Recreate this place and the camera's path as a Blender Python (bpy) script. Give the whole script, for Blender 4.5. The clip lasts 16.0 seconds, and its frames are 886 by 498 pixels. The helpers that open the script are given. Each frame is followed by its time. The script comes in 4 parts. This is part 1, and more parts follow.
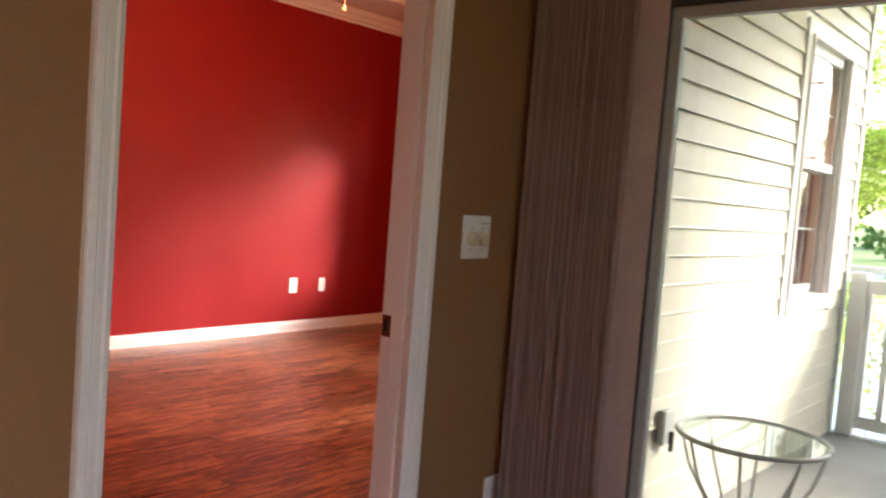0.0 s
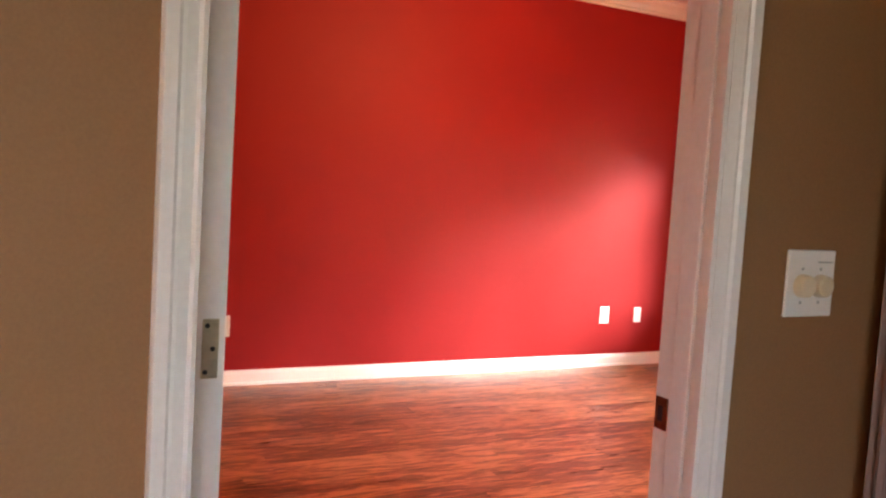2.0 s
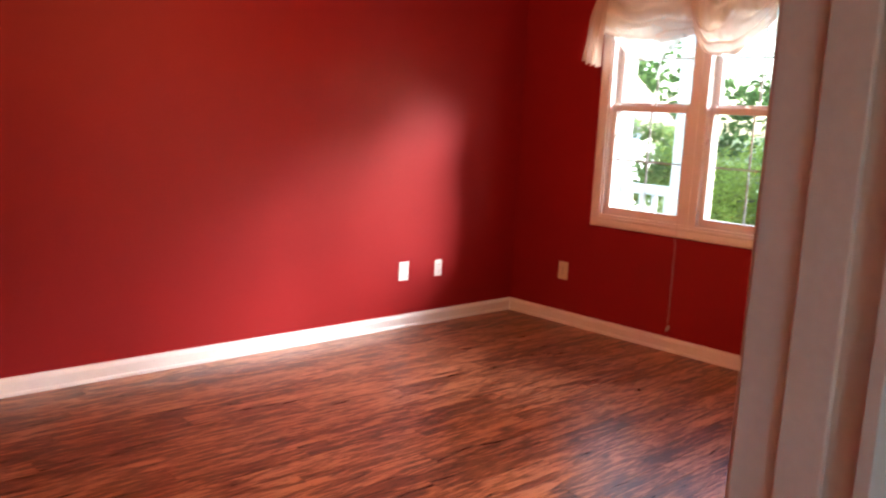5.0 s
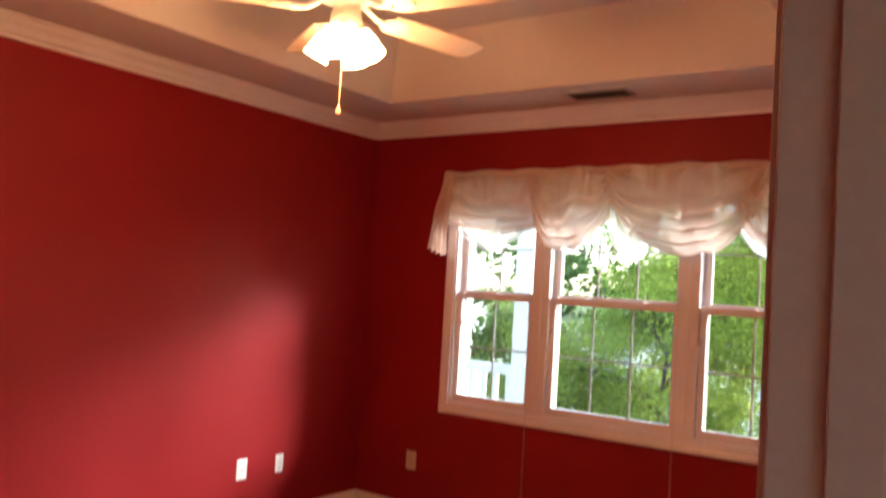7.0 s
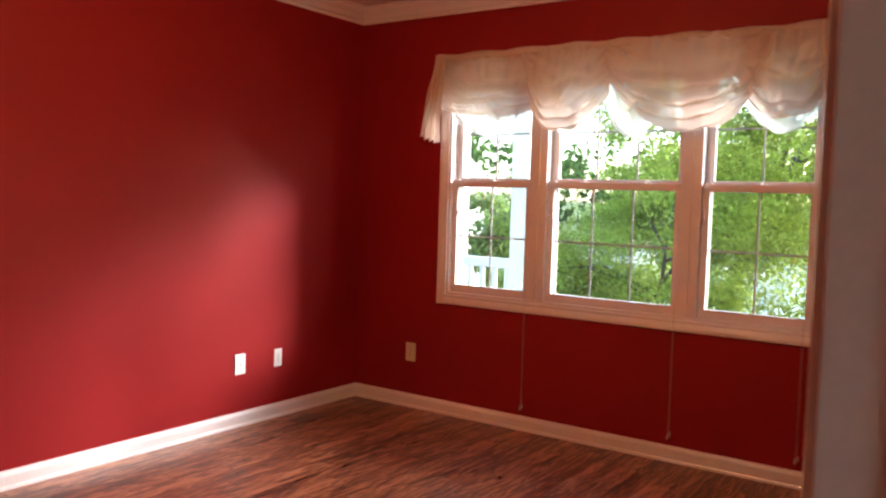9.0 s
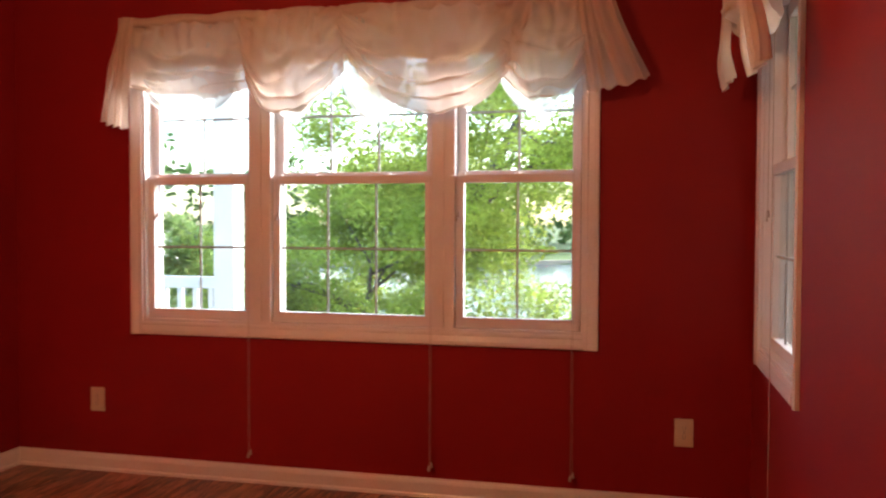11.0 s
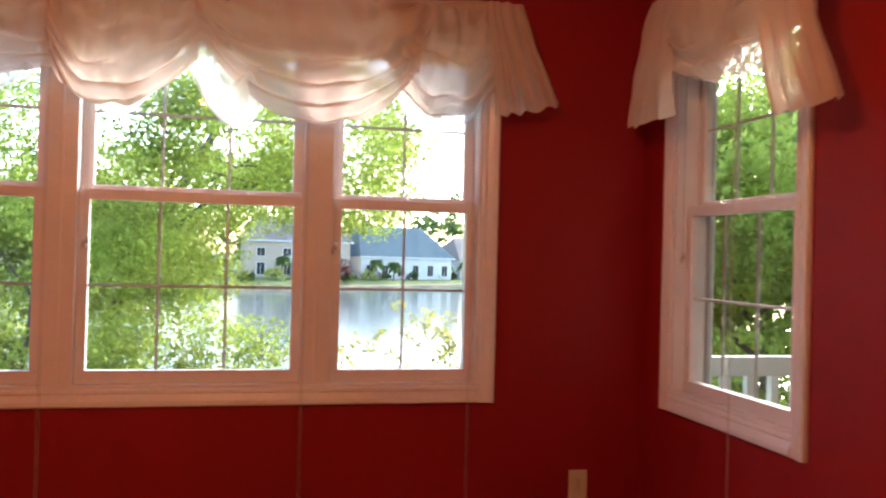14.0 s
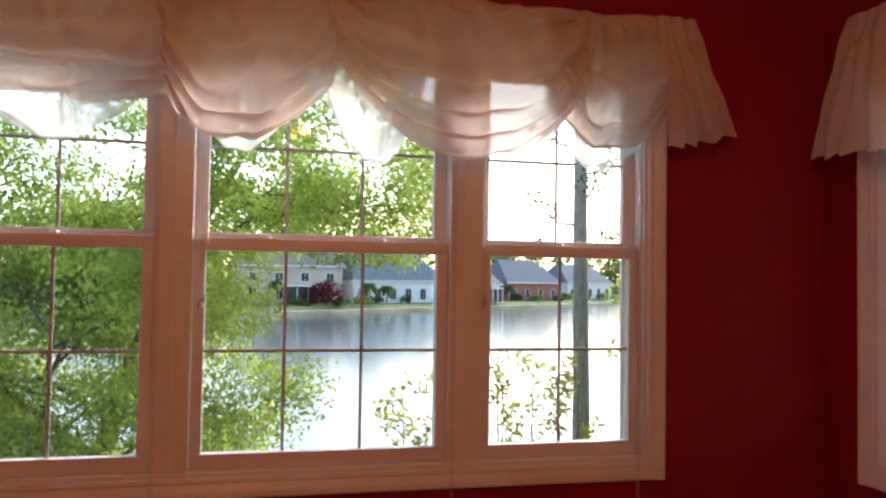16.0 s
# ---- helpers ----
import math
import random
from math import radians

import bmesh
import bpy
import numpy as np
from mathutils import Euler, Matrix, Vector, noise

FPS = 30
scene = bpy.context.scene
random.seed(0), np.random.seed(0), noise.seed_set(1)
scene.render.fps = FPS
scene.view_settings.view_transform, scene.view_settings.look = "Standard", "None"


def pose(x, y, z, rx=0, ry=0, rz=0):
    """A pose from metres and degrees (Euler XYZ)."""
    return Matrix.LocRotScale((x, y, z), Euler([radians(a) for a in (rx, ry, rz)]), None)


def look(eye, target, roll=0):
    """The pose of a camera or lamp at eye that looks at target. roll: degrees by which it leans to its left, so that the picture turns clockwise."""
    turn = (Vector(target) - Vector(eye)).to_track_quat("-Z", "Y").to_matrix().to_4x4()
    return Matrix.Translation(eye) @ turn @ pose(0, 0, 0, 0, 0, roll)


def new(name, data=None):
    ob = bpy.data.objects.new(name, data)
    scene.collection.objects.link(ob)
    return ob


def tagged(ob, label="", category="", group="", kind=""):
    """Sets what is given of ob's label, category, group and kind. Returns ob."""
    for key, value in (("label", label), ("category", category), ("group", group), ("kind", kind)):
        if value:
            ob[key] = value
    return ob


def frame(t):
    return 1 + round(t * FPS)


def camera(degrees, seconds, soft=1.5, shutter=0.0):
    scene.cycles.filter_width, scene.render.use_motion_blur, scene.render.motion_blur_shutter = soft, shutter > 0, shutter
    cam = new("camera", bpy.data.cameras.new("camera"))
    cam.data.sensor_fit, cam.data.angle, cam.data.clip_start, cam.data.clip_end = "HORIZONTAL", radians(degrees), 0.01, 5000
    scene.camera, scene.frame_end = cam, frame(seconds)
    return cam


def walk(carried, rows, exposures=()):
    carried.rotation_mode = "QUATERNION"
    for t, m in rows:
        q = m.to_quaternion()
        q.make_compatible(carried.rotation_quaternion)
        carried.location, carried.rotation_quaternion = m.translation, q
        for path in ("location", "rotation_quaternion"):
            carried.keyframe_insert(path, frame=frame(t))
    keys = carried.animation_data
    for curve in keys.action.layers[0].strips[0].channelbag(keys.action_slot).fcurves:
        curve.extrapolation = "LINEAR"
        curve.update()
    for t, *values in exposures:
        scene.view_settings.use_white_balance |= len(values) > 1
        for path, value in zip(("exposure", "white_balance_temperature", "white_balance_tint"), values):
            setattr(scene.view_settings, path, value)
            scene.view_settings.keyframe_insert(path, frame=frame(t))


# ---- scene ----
cam = camera(56.3, 16.0, soft=2.1, shutter=0.5)
PATH = [
    (0, (5.276, -5.53, 1.23), (4.0, -3.995, 1.098), 4.4),
    (0.5, (5.103, -5.319, 1.239), (3.706, -3.895, 1.095), 3.3),
    (1, (4.98, -5.138, 1.241), (3.398, -3.923, 1.095), 3.4),
    (1.5, (4.921, -4.999, 1.258), (3.193, -4.0, 1.131), 4.0),
    (2, (4.891, -4.968, 1.246), (3.116, -4.058, 1.102), 3.5),
    (2.5, (4.88, -4.954, 1.25), (3.097, -4.067, 1.071), 2.9),
    (3, (4.802, -4.918, 1.251), (3.044, -3.988, 1.04), 2.1),
    (5.5, (3.989, -4.615, 1.425), (2.672, -3.136, 1.146), 3.8),
    (6, (3.953, -4.618, 1.441), (2.737, -3.046, 1.226), 4.3),
    (6.5, (3.927, -4.598, 1.498), (2.751, -2.983, 1.406), 4.5),
    (7, (3.923, -4.605, 1.581), (2.766, -2.976, 1.671), 3.4),
    (7.6, (3.939, -4.632, 1.593), (2.814, -3.011, 1.918), 1.4),
    (8, (3.939, -4.617, 1.602), (2.819, -2.997, 1.947), 1.0),
    (8.5, (3.94, -4.571, 1.51), (2.792, -2.938, 1.628), 1.4),
    (9, (3.857, -4.477, 1.439), (2.715, -2.841, 1.314), 1.7),
    (9.5, (3.771, -4.3, 1.406), (2.663, -2.64, 1.263), 1.9),
    (10, (3.647, -4.096, 1.364), (2.762, -2.305, 1.265), 1.5),
    (12.5, (2.57, -3.691, 1.298), (2.755, -1.7, 1.255), 1.6),
    (13, (2.357, -3.639, 1.305), (2.828, -1.696, 1.307), 2.2),
    (13.5, (2.23, -3.492, 1.304), (2.769, -1.566, 1.312), 2.0),
    (14, (2.122, -3.282, 1.327), (2.568, -1.332, 1.347), 1.5),
    (14.5, (1.9, -3.114, 1.313), (2.336, -1.163, 1.328), 1.2),
    (15, (1.744, -2.941, 1.281), (2.255, -1.008, 1.334), 0.9),
    (15.5, (1.756, -2.782, 1.386), (2.208, -0.834, 1.433), 1.1),
    (16, (1.633, -2.691, 1.428), (2.103, -0.748, 1.502), 0.9),
]
EXPOSURES = [(0, 3.95, 6800, 14), (1.5, 4.5, 6700, 14), (3, 4.65, 6600, 14), (5.5, 3.55, 6200, 13), (6.5, 3.4, 6200, 13), (8, 3.4, 6200, 10),
             (10, 3.4, 6200, 12), (12.5, 3.4, 6300, 12), (13.5, 3.5, 6300, 13), (14.3, 3.2, 6300, 14), (16, 2.6, 6400, 15)]
walk(cam, [(t, look(eye, target, roll)) for t, eye, target, roll in PATH], EXPOSURES)
SKY, LAMP = 0.095, 1.15

# ---- world, sun, lamps ----
world = bpy.data.worlds.new("overcast_sky")
scene.world = world
world.use_nodes = True
wn = world.node_tree
sky = wn.nodes.new("ShaderNodeTexSky")
sky.sky_type, sky.sun_disc = "NISHITA", False
sky.sun_elevation, sky.sun_rotation = radians(23), radians(45)
sky.air_density, sky.dust_density, sky.ozone_density = 1.0, 1.6, 1.5
wn.nodes["Background"].inputs["Strength"].default_value = SKY
wn.links.new(sky.outputs[0], wn.nodes["Background"].inputs["Color"])

sun = new("sun", bpy.data.lights.new("sun", "SUN"))
sun.data.energy, sun.data.angle, sun.data.color = 1.0, radians(19), (1.0, 0.98, 0.97)
sun.matrix_world = look((56.0, 56.0, 33.6), (0, 0, 0))

FAN = (1.88, -2.42)


# ---- materials ----
def material(name, base, rough=0.6, spread=0.12, scale=4.0, fine=60.0, bump=0.05, metal=0.0, stretch=(1, 1, 1), spec=0.5, per_piece=0.0):
    """Base colour varied at two scales, with fine relief."""
    m = bpy.data.materials.new(name)
    m.use_nodes = True
    n, l = m.node_tree.nodes, m.node_tree.links
    p = n["Principled BSDF"]
    p.inputs["Roughness"].default_value, p.inputs["Metallic"].default_value = rough, metal
    p.inputs["Specular IOR Level"].default_value = spec
    co, mp = n.new("ShaderNodeTexCoord"), n.new("ShaderNodeMapping")
    mp.inputs["Scale"].default_value = stretch
    l.new(co.outputs["Object"], mp.inputs["Vector"])
    a, b = n.new("ShaderNodeTexNoise"), n.new("ShaderNodeTexNoise")
    a.inputs["Scale"].default_value, b.inputs["Scale"].default_value = scale, fine
    a.inputs["Detail"].default_value = b.inputs["Detail"].default_value = 5
    mix = n.new("ShaderNodeMath")
    mix.operation = "MULTIPLY_ADD"
    mix.inputs[1].default_value = 0.5
    half = n.new("ShaderNodeMath")
    half.operation = "MULTIPLY"
    half.inputs[1].default_value = 0.5
    for q in (a, b):
        l.new(mp.outputs[0], q.inputs["Vector"])
    l.new(b.outputs[0], half.inputs[0])
    l.new(a.outputs[0], mix.inputs[0])
    l.new(half.outputs[0], mix.inputs[2])
    fac = mix.outputs[0]
    if per_piece:
        info, add = n.new("ShaderNodeObjectInfo"), n.new("ShaderNodeMath")
        add.operation = "MULTIPLY_ADD"
        sub = n.new("ShaderNodeMath")
        sub.operation = "SUBTRACT"
        sub.inputs[1].default_value = 0.5
        l.new(info.outputs["Random"], sub.inputs[0])
        l.new(sub.outputs[0], add.inputs[0])
        add.inputs[1].default_value = per_piece
        l.new(fac, add.inputs[2])
        fac = add.outputs[0]
    ramp = n.new("ShaderNodeValToRGB")
    lo = [max(0, c * (1 - 2 * spread)) for c in base]
    hi = [min(1, c * (1 + 2 * spread)) for c in base]
    ramp.color_ramp.elements[0].position, ramp.color_ramp.elements[1].position = 0.3, 0.7
    ramp.color_ramp.elements[0].color, ramp.color_ramp.elements[1].color = (*lo, 1), (*hi, 1)
    l.new(fac, ramp.inputs[0])
    l.new(ramp.outputs[0], p.inputs["Base Color"])
    if bump:
        bp = n.new("ShaderNodeBump")
        bp.inputs["Strength"].default_value, bp.inputs["Distance"].default_value = bump, 0.01
        l.new(b.outputs[0], bp.inputs["Height"])
        l.new(bp.outputs[0], p.inputs["Normal"])
    return m


def laminate():
    """Dark red-brown laminate: long streaks and blotches along the plank, a tone of its own to each."""
    m = bpy.data.materials.new("laminate")
    m.use_nodes = True
    n, l = m.node_tree.nodes, m.node_tree.links
    p = n["Principled BSDF"]
    co, info, mp = n.new("ShaderNodeTexCoord"), n.new("ShaderNodeObjectInfo"), n.new("ShaderNodeMapping")
    mp.inputs["Scale"].default_value = (22, 2.5, 1)
    shift = n.new("ShaderNodeVectorMath")
    shift.operation = "MULTIPLY_ADD"
    shift.inputs[1].default_value = (40, 40, 40)
    l.new(info.outputs["Random"], shift.inputs[0])
    l.new(co.outputs["Object"], shift.inputs[2])
    l.new(shift.outputs[0], mp.inputs["Vector"])
    a, b = n.new("ShaderNodeTexNoise"), n.new("ShaderNodeTexNoise")
    a.inputs["Scale"].default_value, a.inputs["Detail"].default_value, a.inputs["Distortion"].default_value = 1.3, 6, 1.4
    b.inputs["Scale"].default_value, b.inputs["Detail"].default_value = 7, 4
    l.new(mp.outputs[0], a.inputs["Vector"])
    l.new(mp.outputs[0], b.inputs["Vector"])
    mad = n.new("ShaderNodeMath")
    mad.operation = "MULTIPLY_ADD"
    mad.inputs[1].default_value = 0.45
    l.new(b.outputs[0], mad.inputs[0])
    l.new(a.outputs[0], mad.inputs[2])
    tone = n.new("ShaderNodeMath")
    tone.operation = "MULTIPLY_ADD"
    tone.inputs[1].default_value = 0.12
    l.new(info.outputs["Random"], tone.inputs[0])
    l.new(mad.outputs[0], tone.inputs[2])
    ramp = n.new("ShaderNodeValToRGB")
    e = ramp.color_ramp.elements
    e[0].position, e[0].color = 0.63, (0.05, 0.016, 0.009, 1)
    e[1].position, e[1].color = 0.92, (0.45, 0.195, 0.1, 1)
    mid = e.new(0.775)
    mid.color = (0.19, 0.062, 0.029, 1)
    l.new(tone.outputs[0], ramp.inputs[0])
    l.new(ramp.outputs[0], p.inputs["Base Color"])
    rr = n.new("ShaderNodeMapRange")
    rr.inputs["To Min"].default_value, rr.inputs["To Max"].default_value = 0.22, 0.4
    l.new(a.outputs[0], rr.inputs[0])
    l.new(rr.outputs[0], p.inputs["Roughness"])
    bp = n.new("ShaderNodeBump")
    bp.inputs["Strength"].default_value, bp.inputs["Distance"].default_value = 0.25, 0.004
    l.new(b.outputs[0], bp.inputs["Height"])
    l.new(bp.outputs[0], p.inputs["Normal"])
    return m


def sheer(name, base, see, glow=0.45):
    """Thin woven cloth that lets light through."""
    m = bpy.data.materials.new(name)
    m.use_nodes = True
    n, l = m.node_tree.nodes, m.node_tree.links
    n.remove(n["Principled BSDF"])
    out = n["Material Output"]
    d, t, tr = n.new("ShaderNodeBsdfDiffuse"), n.new("ShaderNodeBsdfTranslucent"), n.new("ShaderNodeBsdfTransparent")
    co, no = n.new("ShaderNodeTexCoord"), n.new("ShaderNodeTexNoise")
    no.inputs["Scale"].default_value, no.inputs["Detail"].default_value = 9, 6
    l.new(co.outputs["Object"], no.inputs["Vector"])
    ramp = n.new("ShaderNodeValToRGB")
    ramp.color_ramp.elements[0].color = (*[c * 0.86 for c in base], 1)
    ramp.color_ramp.elements[1].color = (*base, 1)
    l.new(no.outputs[0], ramp.inputs[0])
    for q in (d, t):
        l.new(ramp.outputs[0], q.inputs["Color"])
    a, b = n.new("ShaderNodeMixShader"), n.new("ShaderNodeMixShader")
    a.inputs[0].default_value, b.inputs[0].default_value = glow, see
    l.new(d.outputs[0], a.inputs[1])
    l.new(t.outputs[0], a.inputs[2])
    l.new(a.outputs[0], b.inputs[1])
    l.new(tr.outputs[0], b.inputs[2])
    l.new(b.outputs[0], out.inputs["Surface"])
    return m


def pane_glass(name, gloss=0.07, tint=(0.96, 0.99, 0.97)):
    m = bpy.data.materials.new(name)
    m.use_nodes = True
    n, l = m.node_tree.nodes, m.node_tree.links
    n.remove(n["Principled BSDF"])
    tr, g, lw, pw, mx = n.new("ShaderNodeBsdfTransparent"), n.new("ShaderNodeBsdfGlossy"), n.new("ShaderNodeLayerWeight"), n.new("ShaderNodeMath"), n.new("ShaderNodeMixShader")
    tr.inputs[0].default_value = (*tint, 1)
    g.inputs["Roughness"].default_value = 0.02
    lw.inputs[0].default_value = 0.5
    pw.operation = "POWER"
    pw.inputs[1].default_value = 4.0
    ml = n.new("ShaderNodeMath")
    ml.operation = "MULTIPLY_ADD"
    ml.inputs[1].default_value, ml.inputs[2].default_value = 0.5, gloss * 0.4
    l.new(lw.outputs["Facing"], pw.inputs[0])
    l.new(pw.outputs[0], ml.inputs[0])
    l.new(ml.outputs[0], mx.inputs[0])
    l.new(tr.outputs[0], mx.inputs[1])
    l.new(g.outputs[0], mx.inputs[2])
    l.new(mx.outputs[0], n["Material Output"].inputs["Surface"])
    return m


def leafy(name, base, spread=0.45, thru=0.58):
    """Leaf colour by clump, with light passing through."""
    m = bpy.data.materials.new(name)
    m.use_nodes = True
    n, l = m.node_tree.nodes, m.node_tree.links
    n.remove(n["Principled BSDF"])
    co, no, ramp = n.new("ShaderNodeTexCoord"), n.new("ShaderNodeTexNoise"), n.new("ShaderNodeValToRGB")
    no.inputs["Scale"].default_value, no.inputs["Detail"].default_value = 1.4, 8
    l.new(co.outputs["Object"], no.inputs["Vector"])
    ramp.color_ramp.elements[0].position, ramp.color_ramp.elements[1].position = 0.35, 0.65
    ramp.color_ramp.elements[0].color = (*[c * (1 - spread) for c in base], 1)
    ramp.color_ramp.elements[1].color = (*[min(1, c * (1 + spread)) for c in base], 1)
    l.new(no.outputs[0], ramp.inputs[0])
    d, t, mx = n.new("ShaderNodeBsdfDiffuse"), n.new("ShaderNodeBsdfTranslucent"), n.new("ShaderNodeMixShader")
    l.new(ramp.outputs[0], d.inputs[0])
    l.new(ramp.outputs[0], t.inputs[0])
    mx.inputs[0].default_value = thru
    l.new(d.outputs[0], mx.inputs[1])
    l.new(t.outputs[0], mx.inputs[2])
    l.new(mx.outputs[0], n["Material Output"].inputs["Surface"])
    return m


def glowing(name, colour, strength):
    m = bpy.data.materials.new(name)
    m.use_nodes = True
    p = m.node_tree.nodes["Principled BSDF"]
    p.inputs["Base Color"].default_value = (0.9, 0.85, 0.75, 1)
    p.inputs["Emission Color"].default_value, p.inputs["Emission Strength"].default_value = (*colour, 1), strength
    return m


RED = material("red_wall_paint", (0.27, 0.009, 0.010), 0.55, 0.05, 1.2, 240, 0.05, spec=0.22)
TAUPE = material("taupe_wall_paint", (0.3, 0.155, 0.072), 0.6, 0.05, 1.5, 220, 0.06, spec=0.3)
TRIM = material("white_trim_paint", (0.8, 0.76, 0.76), 0.3, 0.03, 3, 90, 0.03)
VINYL = material("white_vinyl", (0.78, 0.74, 0.74), 0.35, 0.03, 5, 120, 0.02)
CEIL = material("ceiling_paint", (0.78, 0.74, 0.68), 0.85, 0.04, 1.5, 180, 0.1, spec=0.2)
WOOD = laminate()
SUB = material("subfloor", (0.03, 0.015, 0.01), 0.9, 0.1)
PLATE = material("white_plastic", (0.82, 0.8, 0.77), 0.3, 0.02, 8, 100, 0.0)
IVORY = material("ivory_plastic", (0.72, 0.62, 0.45), 0.35, 0.03, 8, 100, 0.0)
SLOT = material("dark_slot", (0.02, 0.02, 0.02), 0.6, 0.05)
BRASS = material("aged_brass", (0.22, 0.13, 0.07), 0.35, 0.2, 20, 90, 0.05, metal=1.0)
NICKEL = material("satin_nickel", (0.52, 0.46, 0.34), 0.35, 0.1, 20, 90, 0.05, metal=1.0)
DARK = material("dark_bronze", (0.07, 0.05, 0.045), 0.45, 0.1, 10, 90, 0.03)
GREYMETAL = material("grey_aluminium", (0.42, 0.43, 0.42), 0.45, 0.08, 10, 90, 0.03)
BLIND = material("mauve_blind_vinyl", (0.34, 0.225, 0.2), 0.6, 0.06, 6, 80, 0.05, per_piece=0.12)
SIDE = material("cream_siding", (0.5, 0.47, 0.39), 0.5, 0.04, 2, 60, 0.05, stretch=(1, 1, 4), per_piece=0.25)
SHEER = sheer("sheer_cream_cloth", (0.84, 0.71, 0.62), 0.11, 0.38)
THIN = sheer("thin_white_lining", (0.9, 0.89, 0.86), 0.28, 0.6)
GLASS = pane_glass("window_glass")
SCREEN = sheer("insect_screen_mesh", (0.07, 0.07, 0.07), 0.86, 0.2)
TABLEGLASS = pane_glass("table_glass", 0.3, (0.86, 0.95, 0.9))
FANWHITE = material("white_fan_enamel", (0.78, 0.72, 0.6), 0.35, 0.04, 6, 80, 0.02)
BLADE = material("cream_fan_blade", (0.74, 0.66, 0.5), 0.4, 0.06, 5, 60, 0.02)
BULB = glowing("frosted_lamp_glass", (1.0, 0.7, 0.34), 4)
CORD = material("white_cord", (0.5, 0.42, 0.38), 0.7, 0.05, 20, 200, 0.0)
BARK = material("grey_brown_bark", (0.13, 0.1, 0.08), 0.9, 0.3, 5, 40, 0.6, stretch=(4, 4, 1))
PINEBARK = material("pine_bark", (0.34, 0.28, 0.25), 0.9, 0.3, 4, 30, 0.6, stretch=(4, 4, 1))
LEAF = leafy("spring_leaves", (0.34, 0.42, 0.09))
LEAFDARK = leafy("dark_leaves", (0.09, 0.15, 0.05), 0.4)
LEAFMID = leafy("mid_green_leaves", (0.25, 0.34, 0.12), 0.4)
LEAFYOUNG = leafy("young_leaves", (0.42, 0.4, 0.1), 0.35, 0.8)
LEAFRED = leafy("maroon_leaves", (0.1, 0.02, 0.025), 0.3, 0.3)
NEEDLE = leafy("pine_needles", (0.06, 0.085, 0.04), 0.3, 0.25)
GRASS = material("lawn_grass", (0.12, 0.16, 0.04), 0.95, 0.3, 0.15, 3, 0.3)
WATER = material("lake_water", (0.09, 0.11, 0.12), 0.14, 0.1, 0.3, 1.6, 0.6, stretch=(0.3, 1, 1), spec=0.9)
DECK = material("grey_deck", (0.28, 0.27, 0.25), 0.8, 0.12, 3, 50, 0.1)
EXTWHITE = material("white_exterior_paint", (0.78, 0.79, 0.8), 0.5, 0.04, 2, 40, 0.03)
PEACH = material("peach_stucco", (0.62, 0.48, 0.38), 0.9, 0.06, 0.5, 8, 0.1)
BRICK = material("far_red_brick", (0.36, 0.15, 0.1), 0.9, 0.15, 0.8, 10, 0.1)
TEAL = material("teal_shingle", (0.1, 0.16, 0.19), 0.9, 0.12, 0.6, 6, 0.2)
SLATE = material("blue_grey_shingle", (0.16, 0.17, 0.2), 0.9, 0.12, 0.6, 6, 0.2)
TANROOF = material("tan_shingle", (0.3, 0.24, 0.21), 0.9, 0.12, 0.6, 6, 0.2)
DARKGLASS = material("dark_far_glass", (0.03, 0.035, 0.045), 0.15, 0.1)
SAND = material("bank_stone", (0.45, 0.36, 0.25), 0.9, 0.2, 0.6, 5, 0.3)


